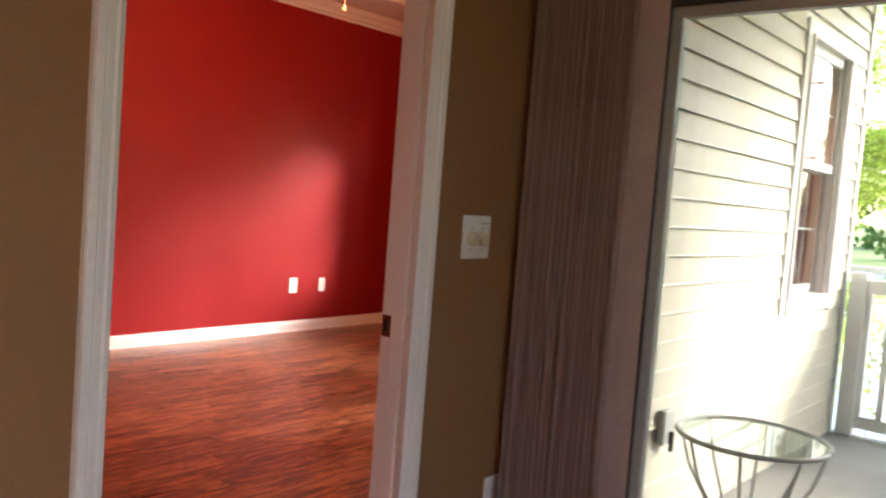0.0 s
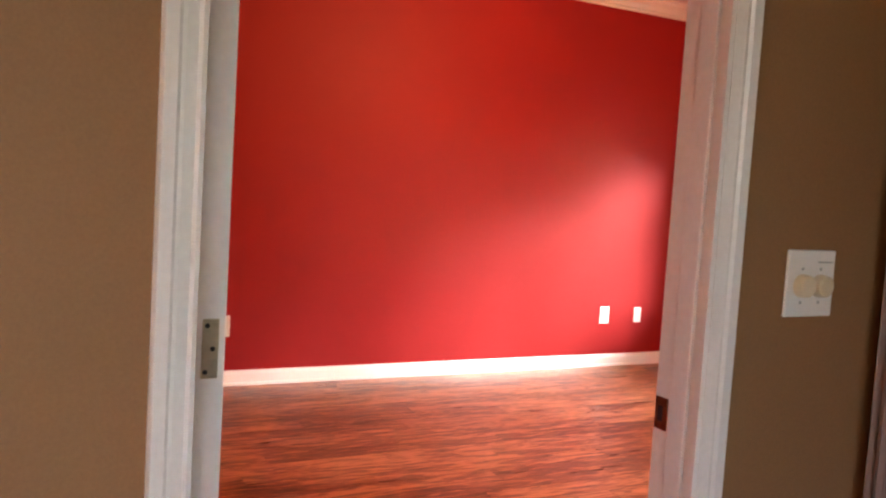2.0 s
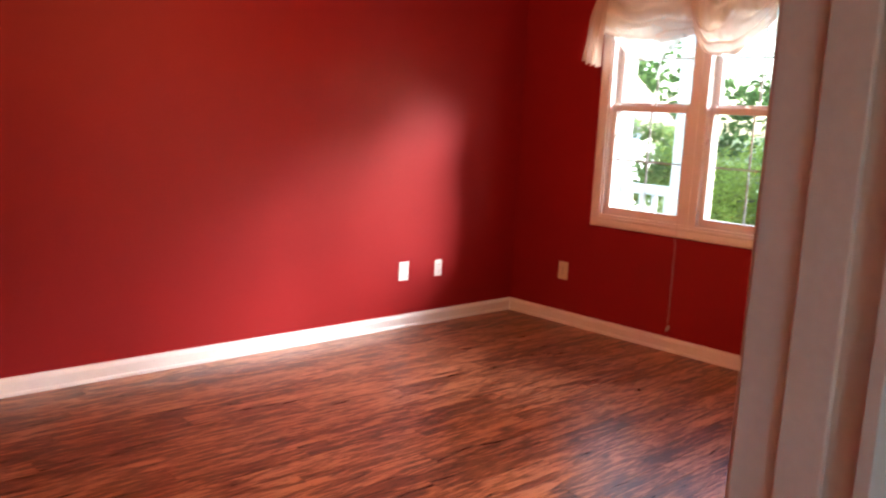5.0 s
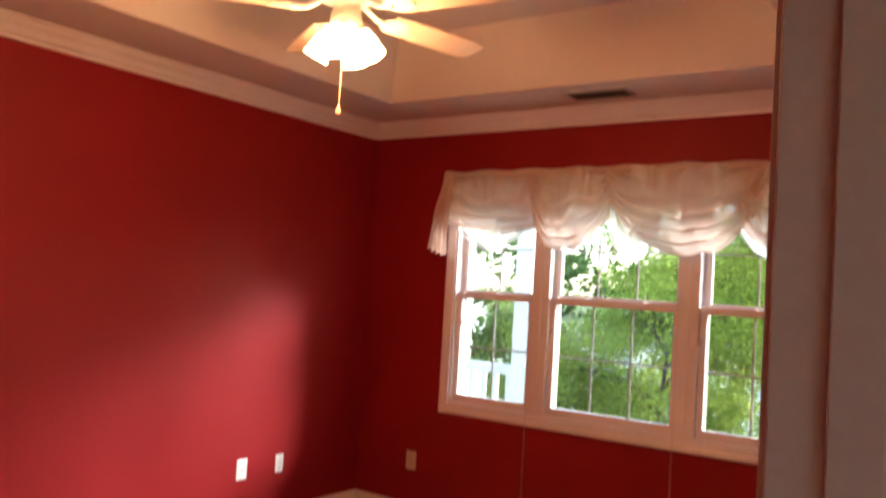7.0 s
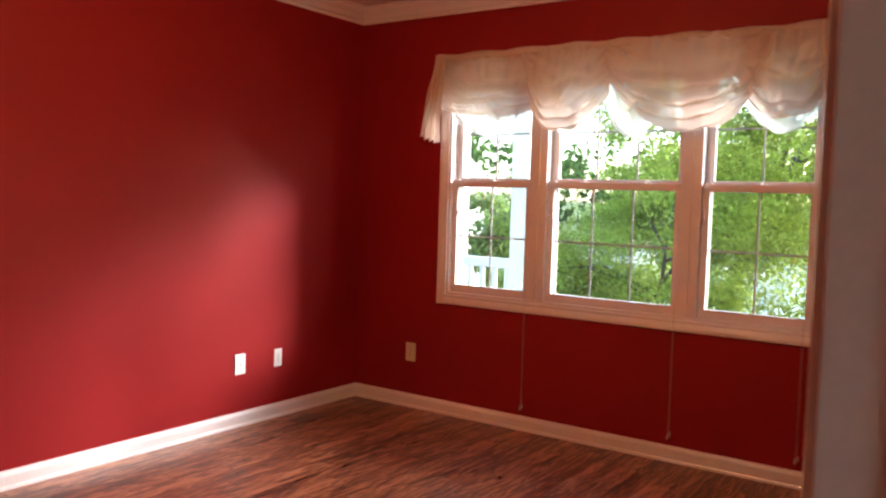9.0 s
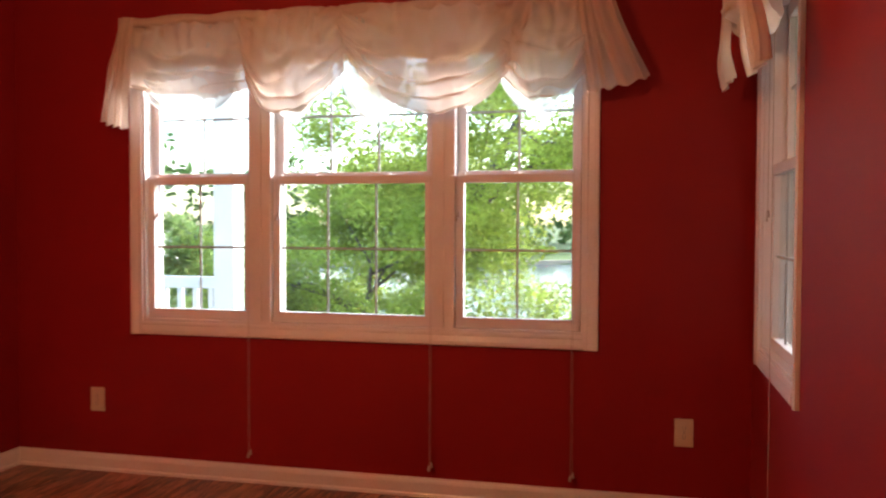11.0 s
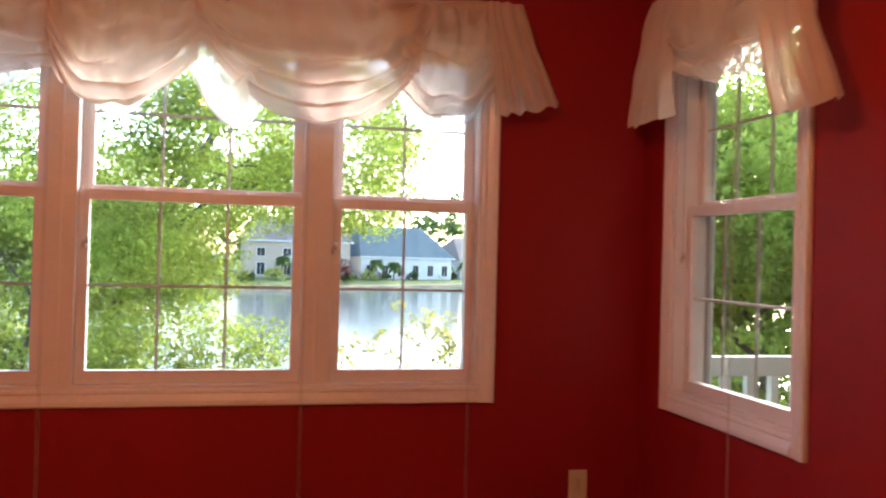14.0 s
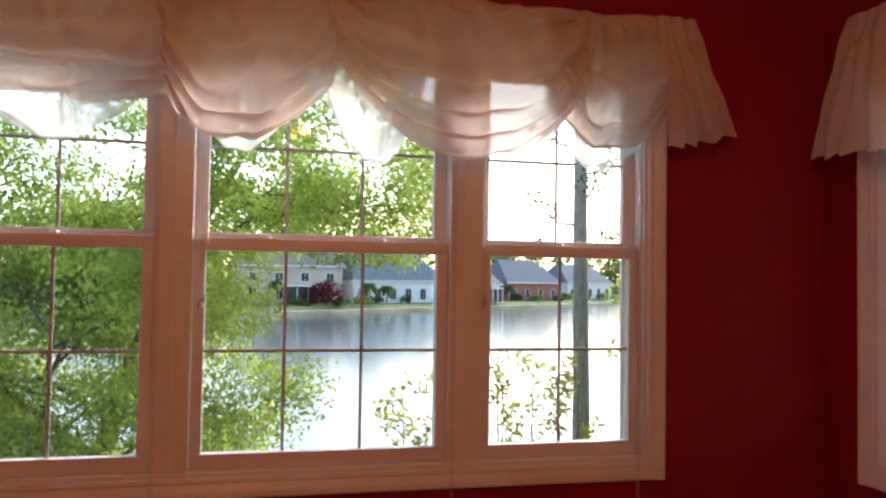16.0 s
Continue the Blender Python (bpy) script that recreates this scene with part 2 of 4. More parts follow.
# ---- mesh building ----
class Build:
    """Gathers simple solids into one mesh."""

    def __init__(self):
        self.v, self.f = [], []

    def add(self, verts, faces):
        k = len(self.v)
        self.v += [tuple(p) for p in verts]
        self.f += [tuple(i + k for i in q) for q in faces]
        return self

    def box(self, x0, y0, z0, x1, y1, z1):
        x0, x1 = sorted((x0, x1))
        y0, y1 = sorted((y0, y1))
        z0, z1 = sorted((z0, z1))
        v = [(x0, y0, z0), (x1, y0, z0), (x1, y1, z0), (x0, y1, z0), (x0, y0, z1), (x1, y0, z1), (x1, y1, z1), (x0, y1, z1)]
        return self.add(v, [(3, 2, 1, 0), (4, 5, 6, 7), (0, 1, 5, 4), (1, 2, 6, 5), (2, 3, 7, 6), (3, 0, 4, 7)])

    def tube(self, points, radii, n=8):
        """A round bar through points, capped."""
        pts = [Vector(p) for p in points]
        rings = []
        for i, p in enumerate(pts):
            d = (pts[min(i + 1, len(pts) - 1)] - pts[max(i - 1, 0)]).normalized()
            a = d.cross(Vector((0.31, 0.17, 0.93)) if abs(d.z) < 0.9 else Vector((1, 0.1, 0))).normalized()
            b = d.cross(a)
            r = radii[i] if isinstance(radii, (list, tuple)) else radii
            rings.append([p + r * (math.cos(2 * math.pi * j / n) * a + math.sin(2 * math.pi * j / n) * b) for j in range(n)])
        v = [q for ring in rings for q in ring]
        f = [(i * n + j, i * n + (j + 1) % n, (i + 1) * n + (j + 1) % n, (i + 1) * n + j) for i in range(len(pts) - 1) for j in range(n)]
        f += [tuple(range(n - 1, -1, -1)), tuple(range((len(pts) - 1) * n, len(pts) * n))]
        return self.add(v, f)

    def lathe(self, profile, m=None, n=20):
        """Profile of (radius, height) turned about the z axis of m."""
        m = m or Matrix()
        v = [m @ Vector((r * math.cos(2 * math.pi * j / n), r * math.sin(2 * math.pi * j / n), z)) for r, z in profile for j in range(n)]
        f = [(i * n + j, i * n + (j + 1) % n, (i + 1) * n + (j + 1) % n, (i + 1) * n + j) for i in range(len(profile) - 1) for j in range(n)]
        return self.add(v, f)

    def sheet(self, fn, nu, nv):
        """A grid of fn(u, v), u and v from 0 to 1."""
        v = [fn(i / nu, j / nv) for j in range(nv + 1) for i in range(nu + 1)]
        f = [(j * (nu + 1) + i, j * (nu + 1) + i + 1, (j + 1) * (nu + 1) + i + 1, (j + 1) * (nu + 1) + i) for j in range(nv) for i in range(nu)]
        return self.add(v, f)

    def sweep(self, profile, a, b, out, up=(0, 0, 1), ends=(0, 0)):
        """A moulding of profile (out, up) points from a to b; ends: mitre slope at each end along the run."""
        a, b, out, up = Vector(a), Vector(b), Vector(out), Vector(up)
        d = (b - a).normalized()
        v = [a + out * p + up * q + d * p * ends[0] for p, q in profile] + [b + out * p + up * q - d * p * ends[1] for p, q in profile]
        n = len(profile)
        f = [(i, (i + 1) % n, n + (i + 1) % n, n + i) for i in range(n)] + [tuple(range(n - 1, -1, -1)), tuple(range(n, 2 * n))]
        return self.add(v, f)

    def done(self, name, mat, parent=None, bevel=0.0, smooth=False, m=None, thick=0.0):
        data = bpy.data.meshes.new(name)
        data.from_pydata(self.v, [], self.f)
        bm = bmesh.new()
        bm.from_mesh(data)
        bmesh.ops.recalc_face_normals(bm, faces=bm.faces)
        bm.to_mesh(data)
        bm.free()
        data.materials.append(mat)
        if smooth:
            for p in data.polygons:
                p.use_smooth = True
        ob = new(name, data)
        if parent:
            ob.parent = parent
        if m is not None:
            ob.matrix_local = m
        if thick:
            t = ob.modifiers.new("thickness", "SOLIDIFY")
            t.thickness = thick
        if bevel:
            w = ob.modifiers.new("bevel", "BEVEL")
            w.width, w.segments, w.limit_method = bevel, 2, "ANGLE"
        return ob


def empty(name, m=None):
    ob = new(name)
    ob.empty_display_size = 0.1
    if m is not None:
        ob.matrix_world = m
    return ob


# ---- the red room ----
W, S, H, T = 3.765, -4.95, 2.72, 0.15          # width, south wall, ceiling border, outer wall
HALL, HN = 3.875, -3.45                        # hall face of the door wall, hall's north wall
DOOR = (-4.79, -3.922, 2.04)                  # opening's south, north, height
NW = (0.765, 3.033, 0.803, 2.2)                # north window's hole
EW = (-1.028, -0.251, 0.803, 2.2)               # east window's hole

ROOM = "structure"
b = Build()
b.box(-T, 0, -0.25, NW[0], T, H + 0.6).box(NW[1], 0, -0.25, W, T, H + 0.6)
b.box(NW[0], 0, -0.25, NW[1], T, NW[2]).box(NW[0], 0, NW[3], NW[1], T, H + 0.6)
tagged(b.done("wall_north", RED), "red painted wall with a triple window", "wall", kind=ROOM)
b = Build().box(-T, S - T, -0.25, 0, -0.0, H + 0.6)
tagged(b.done("wall_west", RED), "plain red painted wall with white baseboard", "wall", kind=ROOM)
b = Build().box(0, S - T, -0.25, W, S, H + 0.6)
tagged(b.done("wall_south", RED), "plain red painted wall", "wall", kind=ROOM)
b = Build()
E2 = HALL - 0.012
b.box(W, EW[1], -0.25, E2, T, H + 0.6).box(W, HN, -0.25, E2, EW[0], H + 0.6)
b.box(W, EW[0], -0.25, E2, EW[1], EW[2]).box(W, EW[0], EW[3], E2, EW[1], H + 0.6)
b.box(W, DOOR[1], -0.25, E2, HN, H + 0.6).box(W, S - T, -0.25, E2, DOOR[0], H + 0.6).box(W, DOOR[0], DOOR[2], E2, DOOR[1], H + 0.6)
tagged(b.done("wall_east", RED), "red painted wall with a narrow window and doorway", "wall", kind=ROOM)
b = Build()
b.box(E2, DOOR[1], -0.25, HALL, HN, H + 0.4).box(E2, -8.2, -0.25, HALL, DOOR[0], H + 0.4).box(E2, DOOR[0], DOOR[2], HALL, DOOR[1], H + 0.4)
tagged(b.done("wall_hall_west", TAUPE), "taupe painted wall round a cased doorway", "wall", kind=ROOM)

b = Build().box(-T, S - T, -0.25, E2, T, -0.02)
b.box(E2, -8.2, -0.25, 8.0, HN + T, -0.02)
floor = tagged(b.done("floor", SUB), "dark red-brown laminate plank floor", "floor", kind=ROOM)

# tray ceiling: flat border, sloping sides, raised middle
TX0, TX1, TY0, TY1, TZ, IN = 0.59, 3.1, -4.37, -0.58, 3.06, 0.2
b = Build()
b.box(0, TY1, H, W, 0, H + 0.02).box(0, S, H, W, TY0, H + 0.02).box(0, TY0, H, TX0, TY1, H + 0.02).box(TX1, TY0, H, W, TY1, H + 0.02)
lo = [(TX0, TY0, H), (TX1, TY0, H), (TX1, TY1, H), (TX0, TY1, H)]
hi = [(TX0 + IN, TY0 + IN, TZ), (TX1 - IN, TY0 + IN, TZ), (TX1 - IN, TY1 - IN, TZ), (TX0 + IN, TY1 - IN, TZ)]
b.add(lo + hi, [(0, 1, 5, 4), (1, 2, 6, 5), (2, 3, 7, 6), (3, 0, 4, 7), (4, 5, 6, 7)])
b.box(0, S, TZ + 0.01, W, 0, TZ + 0.05)
tagged(b.done("ceiling", CEIL), "cream tray ceiling with sloping sides", "ceiling", kind=ROOM)

CROWN = [(0, 0), (0.012, 0), (0.016, 0.016), (0.034, 0.024), (0.05, 0.05), (0.078, 0.074), (0.084, 0.088), (0.1, 0.092), (0.1, 0.1), (0, 0.1)]
b = Build()
z = H - 0.1
b.sweep(CROWN, (0, 0, z), (W, 0, z), (0, -1, 0), ends=(1, 1)).sweep(CROWN, (0, S, z), (0, 0, z), (1, 0, 0), ends=(1, 1))
b.sweep(CROWN, (W, S, z), (W, 0, z), (-1, 0, 0), ends=(1, 1)).sweep(CROWN, (0, S, z), (W, S, z), (0, 1, 0), ends=(1, 1))
tagged(b.done("trim_crown", TRIM), "white crown moulding under the ceiling", "moulding", kind=ROOM)

BASE = [(0, 0), (0.018, 0), (0.018, 0.012), (0.013, 0.02), (0.013, 0.066), (0.009, 0.078), (0.005, 0.084), (0.004, 0.092), (0, 0.092)]
b = Build()
b.sweep(BASE, (0, 0, 0), (W, 0, 0), (0, -1, 0), ends=(1, 1)).sweep(BASE, (0, S, 0), (0, 0, 0), (1, 0, 0), ends=(1, 1))
b.sweep(BASE, (W, DOOR[1] + 0.075, 0), (W, 0, 0), (-1, 0, 0), ends=(0, 1)).sweep(BASE, (0, S, 0), (W, S, 0), (0, 1, 0), ends=(1, 1))
b.sweep(BASE, (HALL, DOOR[1] + 0.075, 0), (HALL, HN, 0), (1, 0, 0)).sweep(BASE, (HALL, -8.2, 0), (HALL, DOOR[0] - 0.075, 0), (1, 0, 0))
tagged(b.done("baseboard", TRIM), "white painted moulded baseboard", "baseboard", kind=ROOM)

# doorway: jambs, stops and casings
door = tagged(empty("door_1"), "white cased doorway with no door hung", "doorway", kind=ROOM)
b = Build()
b.box(W - 0.004, DOOR[1] - 0.018, 0, HALL + 0.004, DOOR[1], DOOR[2]).box(W - 0.004, DOOR[0], 0, HALL + 0.004, DOOR[0] + 0.013, DOOR[2])
b.box(W - 0.004, DOOR[0], DOOR[2], HALL + 0.004, DOOR[1], DOOR[2] + 0.018)
b.done("jamb", TRIM, door, 0.002)
b = Build()
sx = W + 0.04
b.box(sx, DOOR[1] - 0.026, 0, sx + 0.04, DOOR[1] - 0.018, DOOR[2]).box(W - 0.003, DOOR[0] + 0.0128, 0, W + 0.03, DOOR[0] + 0.068, DOOR[2])
b.done("stop", TRIM, door, 0.002)
CASE = [(0, 0), (0.011, 0), (0.013, 0.008), (0.009, 0.014), (0.012, 0.024), (0.015, 0.034), (0.015, 0.04), (0.019, 0.046), (0.019, 0.066), (0.013, 0.07), (0, 0.07)]
b = Build()
for x, out, k in ((HALL, 1, 0.0), (W, -1, 0.03)):
    o = (out, 0, 0)
    b.sweep([(p, q * 0.94) for p, q in CASE], (x, DOOR[1] - 0.036 + k, 0), (x, DOOR[1] - 0.036 + k, DOOR[2] + 0.07), o, (0, 1, 0))
    b.sweep([(p, q * 0.74) for p, q in CASE], (x, DOOR[0] + 0.013, 0), (x, DOOR[0] + 0.013, DOOR[2] + 0.07), o, (0, -1, 0))
    b.sweep(CASE, (x, DOOR[0] - 0.012, DOOR[2]), (x, DOOR[1] - 0.036, DOOR[2]), o, (0, 0, 1))
b.done("casing", TRIM, door)
b = Build().box(W + 0.0, DOOR[1] - 0.0205, 0.842, W + 0.03, DOOR[1] - 0.0175, 0.9)
tagged(b.done("strike_plate", BRASS, door, 0.001), "worn brass strike plate")
Build().box(W + 0.008, DOOR[1] - 0.0212, 0.857, W + 0.02, DOOR[1] - 0.0203, 0.885).done("strike_hole", SLOT, door)
hx, hy = W + 0.0295, DOOR[0] + 0.049
b = Build().box(hx, hy - 0.012, 0.978, hx + 0.0035, hy + 0.01, 1.058)
tagged(b.done("hinge_leaf", NICKEL, door, 0.003), "empty nickel hinge leaf")
b = Build()
for z, dy in ((0.987, -0.007), (1.018, 0.002), (1.049, -0.006)):
    b.tube([(hx + 0.002, hy + dy, z), (hx + 0.0042, hy + dy, z)], 0.0034, 8)
b.done("screw", SLOT, door)


# ---- windows ----
def window(name, units, hole, m, label, track=VINYL):
    """Double-hung units side by side. Local x along the wall, y outward, z up. units: glass left, right, muntin columns."""
    x0, x1, z0, z1 = hole
    w = tagged(empty(name, m), label, "window", kind=ROOM)
    gz0, gz1, ugz0, ugz1, mid = 0.869, 1.511, 1.57, 2.13, 1.54
    # casing with a stepped profile, mitred
    b = Build()
    cw, p = 0.066, [(0, 0), (0.012, 0), (0.014, 0.012), (0.011, 0.018), (0.015, 0.03), (0.019, 0.044), (0.019, 0.06), (0.014, 0.066), (0, 0.066)]
    b.sweep(p, (x0, 0, z0), (x1, 0, z0), (0, -1, 0), (0, 0, -1)).sweep(p, (x0, 0, z1), (x1, 0, z1), (0, -1, 0), (0, 0, 1))
    b.sweep(p, (x0, 0, z0 - cw), (x0, 0, z1 + cw), (0, -1.02, 0), (-1, 0, 0)).sweep(p, (x1, 0, z0 - cw), (x1, 0, z1 + cw), (0, -1.02, 0), (1, 0, 0))
    b.done("casing", TRIM, w)
    # frame and mullions
    b = Build()
    d = 0.15
    b.box(x0, 0.0, z0, x1, d, z0 + 0.014).box(x0, 0.0, z1 - 0.014, x1, d, z1).box(x0, 0, z0 + 0.014, x0 + 0.014, d, z1 - 0.014).box(x1 - 0.014, 0, z0 + 0.014, x1, d, z1 - 0.014)
    st = 0.036
    for (l0, r0, _), (l1, r1, _) in zip(units, units[1:]):
        b.box(r0 + st + 0.004, 0.004, z0 + 0.014, l1 - st - 0.004, 0.122, z1 - 0.014)
        c = (r0 + l1) / 2
        b.box(c - 0.006, -0.003, z0 + 0.014, c + 0.006, 0.004, z1 - 0.014)
    for l, r, _ in units:
        for e, s in ((l - st, -1), (r + st, 1)):
            b.box(e + s * 0.004, 0.012, z0 + 0.014, e + s * 0.002, d, z1 - 0.014)
            b.box(e, 0.066, z0 + 0.014, e - s * 0.006, 0.071, z1 - 0.014)
    b.done("frame", VINYL, w, 0.0025)
    for l, r, cols in units:
        sash = Build()
        y0, y1 = 0.028, 0.062                      # lower sash
        sash.box(l - st, y0, z0 + 0.016, r + st, y1, gz0).box(l - st, y0, gz1, r + st, y1, gz1 + 0.04)
        sash.box(l - st, y0, gz0, l, y1, gz1).box(r, y0, gz0, r + st, y1, gz1)
        sash.box(l - 0.004, y0 - 0.004, gz0 - 0.006, r + 0.004, y0, gz0)
        sash.done("lower_sash", VINYL, w, 0.003)
        up = Build()
        u0, u1 = 0.074, 0.106                      # upper sash
        up.box(l - st, u0, mid - 0.02, r + st, u1, ugz0).box(l - st, u0, ugz1, r + st, u1, z1 - 0.014)
        up.box(l - st, u0, ugz0, l + 0.004, u1, ugz1).box(r - 0.004, u0, ugz0, r + st, u1, ugz1)
        up.done("upper_sash", VINYL, w, 0.003)
        mu = Build()
        for y, a0, a1 in ((0.046, gz0, gz1), (0.09, ugz0, ugz1)):
            zc = (a0 + a1) / 2
            mu.box(l, y - 0.004, zc - 0.005, r, y + 0.004, zc + 0.005)
            for i in range(1, cols):
                c = l + (r - l) * i / cols
                mu.box(c - 0.005, y - 0.0035, a0, c + 0.005, y + 0.0035, a1)
        mu.done("muntin", GREYMETAL, w, 0.001)
        for y, a0, a1 in ((0.0515, gz0, gz1), (0.0955, ugz0, ugz1)):
            g = Build().box(l, y, a0, r, y + 0.003, a1).done("pane", GLASS, w)
            g.visible_shadow = False
        # exterior screen track, lit by the sky
        tr = Build()
        tr.box(l - st + 0.002, 0.112, z0 + 0.014, l - 0.012, 0.126, z1 - 0.014).box(r + 0.012, 0.112, z0 + 0.014, r + st - 0.002, 0.126, z1 - 0.014)
        tr.done("screen_track", track, w)
        # outside insect screen over the lower half
        sc = Build().add([(l, 0.128, z0 + 0.02), (r, 0.128, z0 + 0.02), (r, 0.128, mid), (l, 0.128, mid)], [(0, 1, 2, 3)]).done("insect_screen", SCREEN, w)
        sc.visible_shadow = False
        # sash locks and tilt latches on the meeting rail
        k = Build()
        n = 2 if r - l > 0.55 else 1
        for i in range(n):
            c = l + (r - l) * (i + 0.5) / n if n == 2 else (l + r) / 2
            k.lathe([(0.0, 0.012), (0.012, 0.011), (0.017, 0.004), (0.018, 0)], Matrix.Translation((c, 0.048, gz1 + 0.04)), 10)
            k.box(c - 0.03, 0.04, gz1 + 0.04, c + 0.03, 0.058, gz1 + 0.045)
        for c in (l - 0.012, r + 0.012):
            k.box(c - 0.02, 0.034, gz1 + 0.04, c + 0.02, 0.056, gz1 + 0.047)
        k.done("sash_lock", VINYL, w, 0.0015)
    return w


window("window_1", [(0.815, 1.328, 2), (1.52, 2.272, 3), (2.462, 2.976, 2)], NW, Matrix(), "white vinyl triple double-hung window in white casing")
EM = Matrix.Translation((W, 0, 0)) @ pose(0, 0, 0, 0, 0, -90)
window("window_2", [(0.34, 0.965, 3)], (-EW[1], -EW[0], EW[2], EW[3]), EM, "white vinyl double-hung window in white casing", GREYMETAL)


# ---- window dressing ----
def swag(b, c, w, top, edge, bottom, y, folds, seed, lean=0.0, crush=0.12):
    """One drooping swag: uneven folds sag between its two upper corners."""
    r = random.Random(seed)
    ph, k2, slant = r.uniform(0, 6), r.uniform(4, 7), r.uniform(-0.35, 0.35)

    def fn(u, v):
        s = 2 * u - 1
        sag = (1 - abs(s) ** 2.0)
        drop = (edge + (bottom - edge) * sag) * v ** 0.9
        x = c + s * w * (1 - 0.1 * v * (1 - sag)) + lean * v * sag
        warp = v ** 1.7 + 0.2 * noise.noise((1.9 * s, 2.4 * v, seed)) + slant * s * (1.3 - v) * 0.8
        ridge = math.sin(2 * math.pi * (folds * 0.62 * warp + 0.5 * s * s + 0.5 * noise.noise((1.3 * s, 2.6 * v, seed + 2))) + ph)
        ridge = ridge if ridge < 0 else ridge ** 0.6
        strength = (0.5 + 0.5 * noise.noise((2.2 * s, 3.1 * v, seed + 5)) + 0.3) * min(1, max(0, (v - 0.2) * 1.9))
        crease = 0.0
        for q, px in ((1 + s, 1.0), (1 - s, -1.0)):
            far = math.hypot(q * w, drop)
            fan_out = math.atan2(drop, q * w + 0.02)
            crease += math.sin(11 * fan_out + 3.5 * noise.noise((3 * far, 2 * fan_out, seed + px))) * math.exp(-3.2 * far) * min(1, 9 * far)
        soft = 0.017 * crease + 0.02 * noise.noise((2.5 * s, 2.5 * v, seed + 9)) + 0.005 * noise.noise((12 * s, 9 * v, seed))
        belly = 0.06 * math.sin(math.pi * min(1, v * 1.05)) * (0.3 + 0.7 * sag)
        pleat = 0.034 * ridge * strength * (crush + (1 - crush) * sag)
        gather = 0.011 * math.sin(26 * s + 3 * ph + 4 * noise.noise((3 * s, 2 * v, seed))) * (1 - v) ** 1.3
        z = top - drop + 0.016 * ridge * strength * sag + 0.005 * noise.noise((9 * s, 0, seed)) * (1 - v) + 0.01 * v * noise.noise((5 * s, 4, seed))
        return (x, y - belly - pleat - soft - gather, z)

    return b.sheet(fn, 60, 52)


def tail(b, x0, x1, bx0, bx1, top, z0, z1, y, pleats, seed, out=0.07):
    """A hanging end of the scarf, loosely fanned into soft folds."""
    def fn(u, v):
        w = u + 0.05 * math.sin(5 * u + seed) * v
        x = (x0 + (x1 - x0) * w) * (1 - v ** 1.3) + (bx0 + (bx1 - bx0) * w) * v ** 1.3
        wave = math.sin(2 * math.pi * pleats * (u + 0.06 * math.sin(7 * u + seed)) + seed)
        z = top - v * (top - (z0 + (z1 - z0) * u)) - 0.01 * v * wave + 0.012 * v * noise.noise((3 * u, 1, seed))
        a = (0.007 + 0.016 * v) * wave * (0.5 + 0.5 * noise.noise((2.3 * u, 0.5, seed + 3)) + 0.4) + 0.02 * noise.noise((3 * u, 3 * v, seed))
        return (x, y - out * math.sin(math.pi * (0.25 + 0.5 * v)) - a, z)

    return b.sheet(fn, 56, 30)


def header(b, x0, x1, top, low, y, seed):
    """Cloth wound over the pole in slanting gathers."""
    def fn(u, v):
        x = x0 + (x1 - x0) * u
        a = 2 * math.pi * v
        r = 0.026 + 0.006 * math.sin(46 * u + 3 * v + seed) + 0.004 * noise.noise((20 * u, 3 * v, seed))
        return (x, y + r * math.cos(a), top - 0.02 + r * math.sin(a) + 0.004 * noise.noise((8 * u, 0, seed)))

    return b.sheet(fn, 110, 12)


RODY = -0.085
val = tagged(empty("valance", Matrix.Translation((0, 0, 0))), "sheer cream swagged scarf valance over a pole", "curtain")
b = Build()
header(b, 0.72, 3.1, 2.345, 2.3, RODY, 1)
b.done("pole_wrap", SHEER, val, smooth=True)
for i, (c, w, edge, bottom, folds, lean, y) in enumerate([
        (1.1, 0.41, 0.34, 0.4, 5.0, 0.0, -0.075), (1.64, 0.29, 0.30, 0.51, 6.2, -0.05, -0.095),
        (2.33, 0.47, 0.24, 0.52, 7.0, 0.05, -0.1), (2.86, 0.26, 0.28, 0.47, 5.4, -0.02, -0.085)]):
    tagged(swag(Build(), c, w, 2.345, edge, bottom, y, folds, 3 + i, lean).done("swag", SHEER, val, smooth=True), "sheer cream swag")
for i, (c, w, edge, bottom, y) in enumerate([(1.07, 0.3, 0.33, 0.475, -0.055), (2.03, 0.19, 0.26, 0.51, -0.06), (1.62, 0.22, 0.3, 0.47, -0.052), (2.83, 0.23, 0.3, 0.485, -0.055)]):
    tagged(swag(Build(), c, w, 2.31, edge, bottom, y, 3.2, 21 + i).done("lining_swag", THIN, val, smooth=True), "thin white under-layer of cloth")
tail(Build(), 0.715, 0.80, 0.6, 0.755, 2.345, 1.825, 1.785, -0.07, 3.2, 2).done("tail", SHEER, val, smooth=True)
tail(Build(), 3.0, 3.15, 3.06, 3.325, 2.35, 1.89, 1.955, -0.07, 4.2, 5).done("tail", SHEER, val, smooth=True)
b = Build().tube([(0.71, RODY, 2.325), (3.11, RODY, 2.325)], 0.014, 10)
for x in (0.75, 1.9, 3.06):
    b.tube([(x, RODY, 2.323), (x, -0.004, 2.323)], 0.007, 6).box(x - 0.012, -0.006, 2.29, x + 0.012, 0, 2.355)
b.done("pole", TRIM, val)

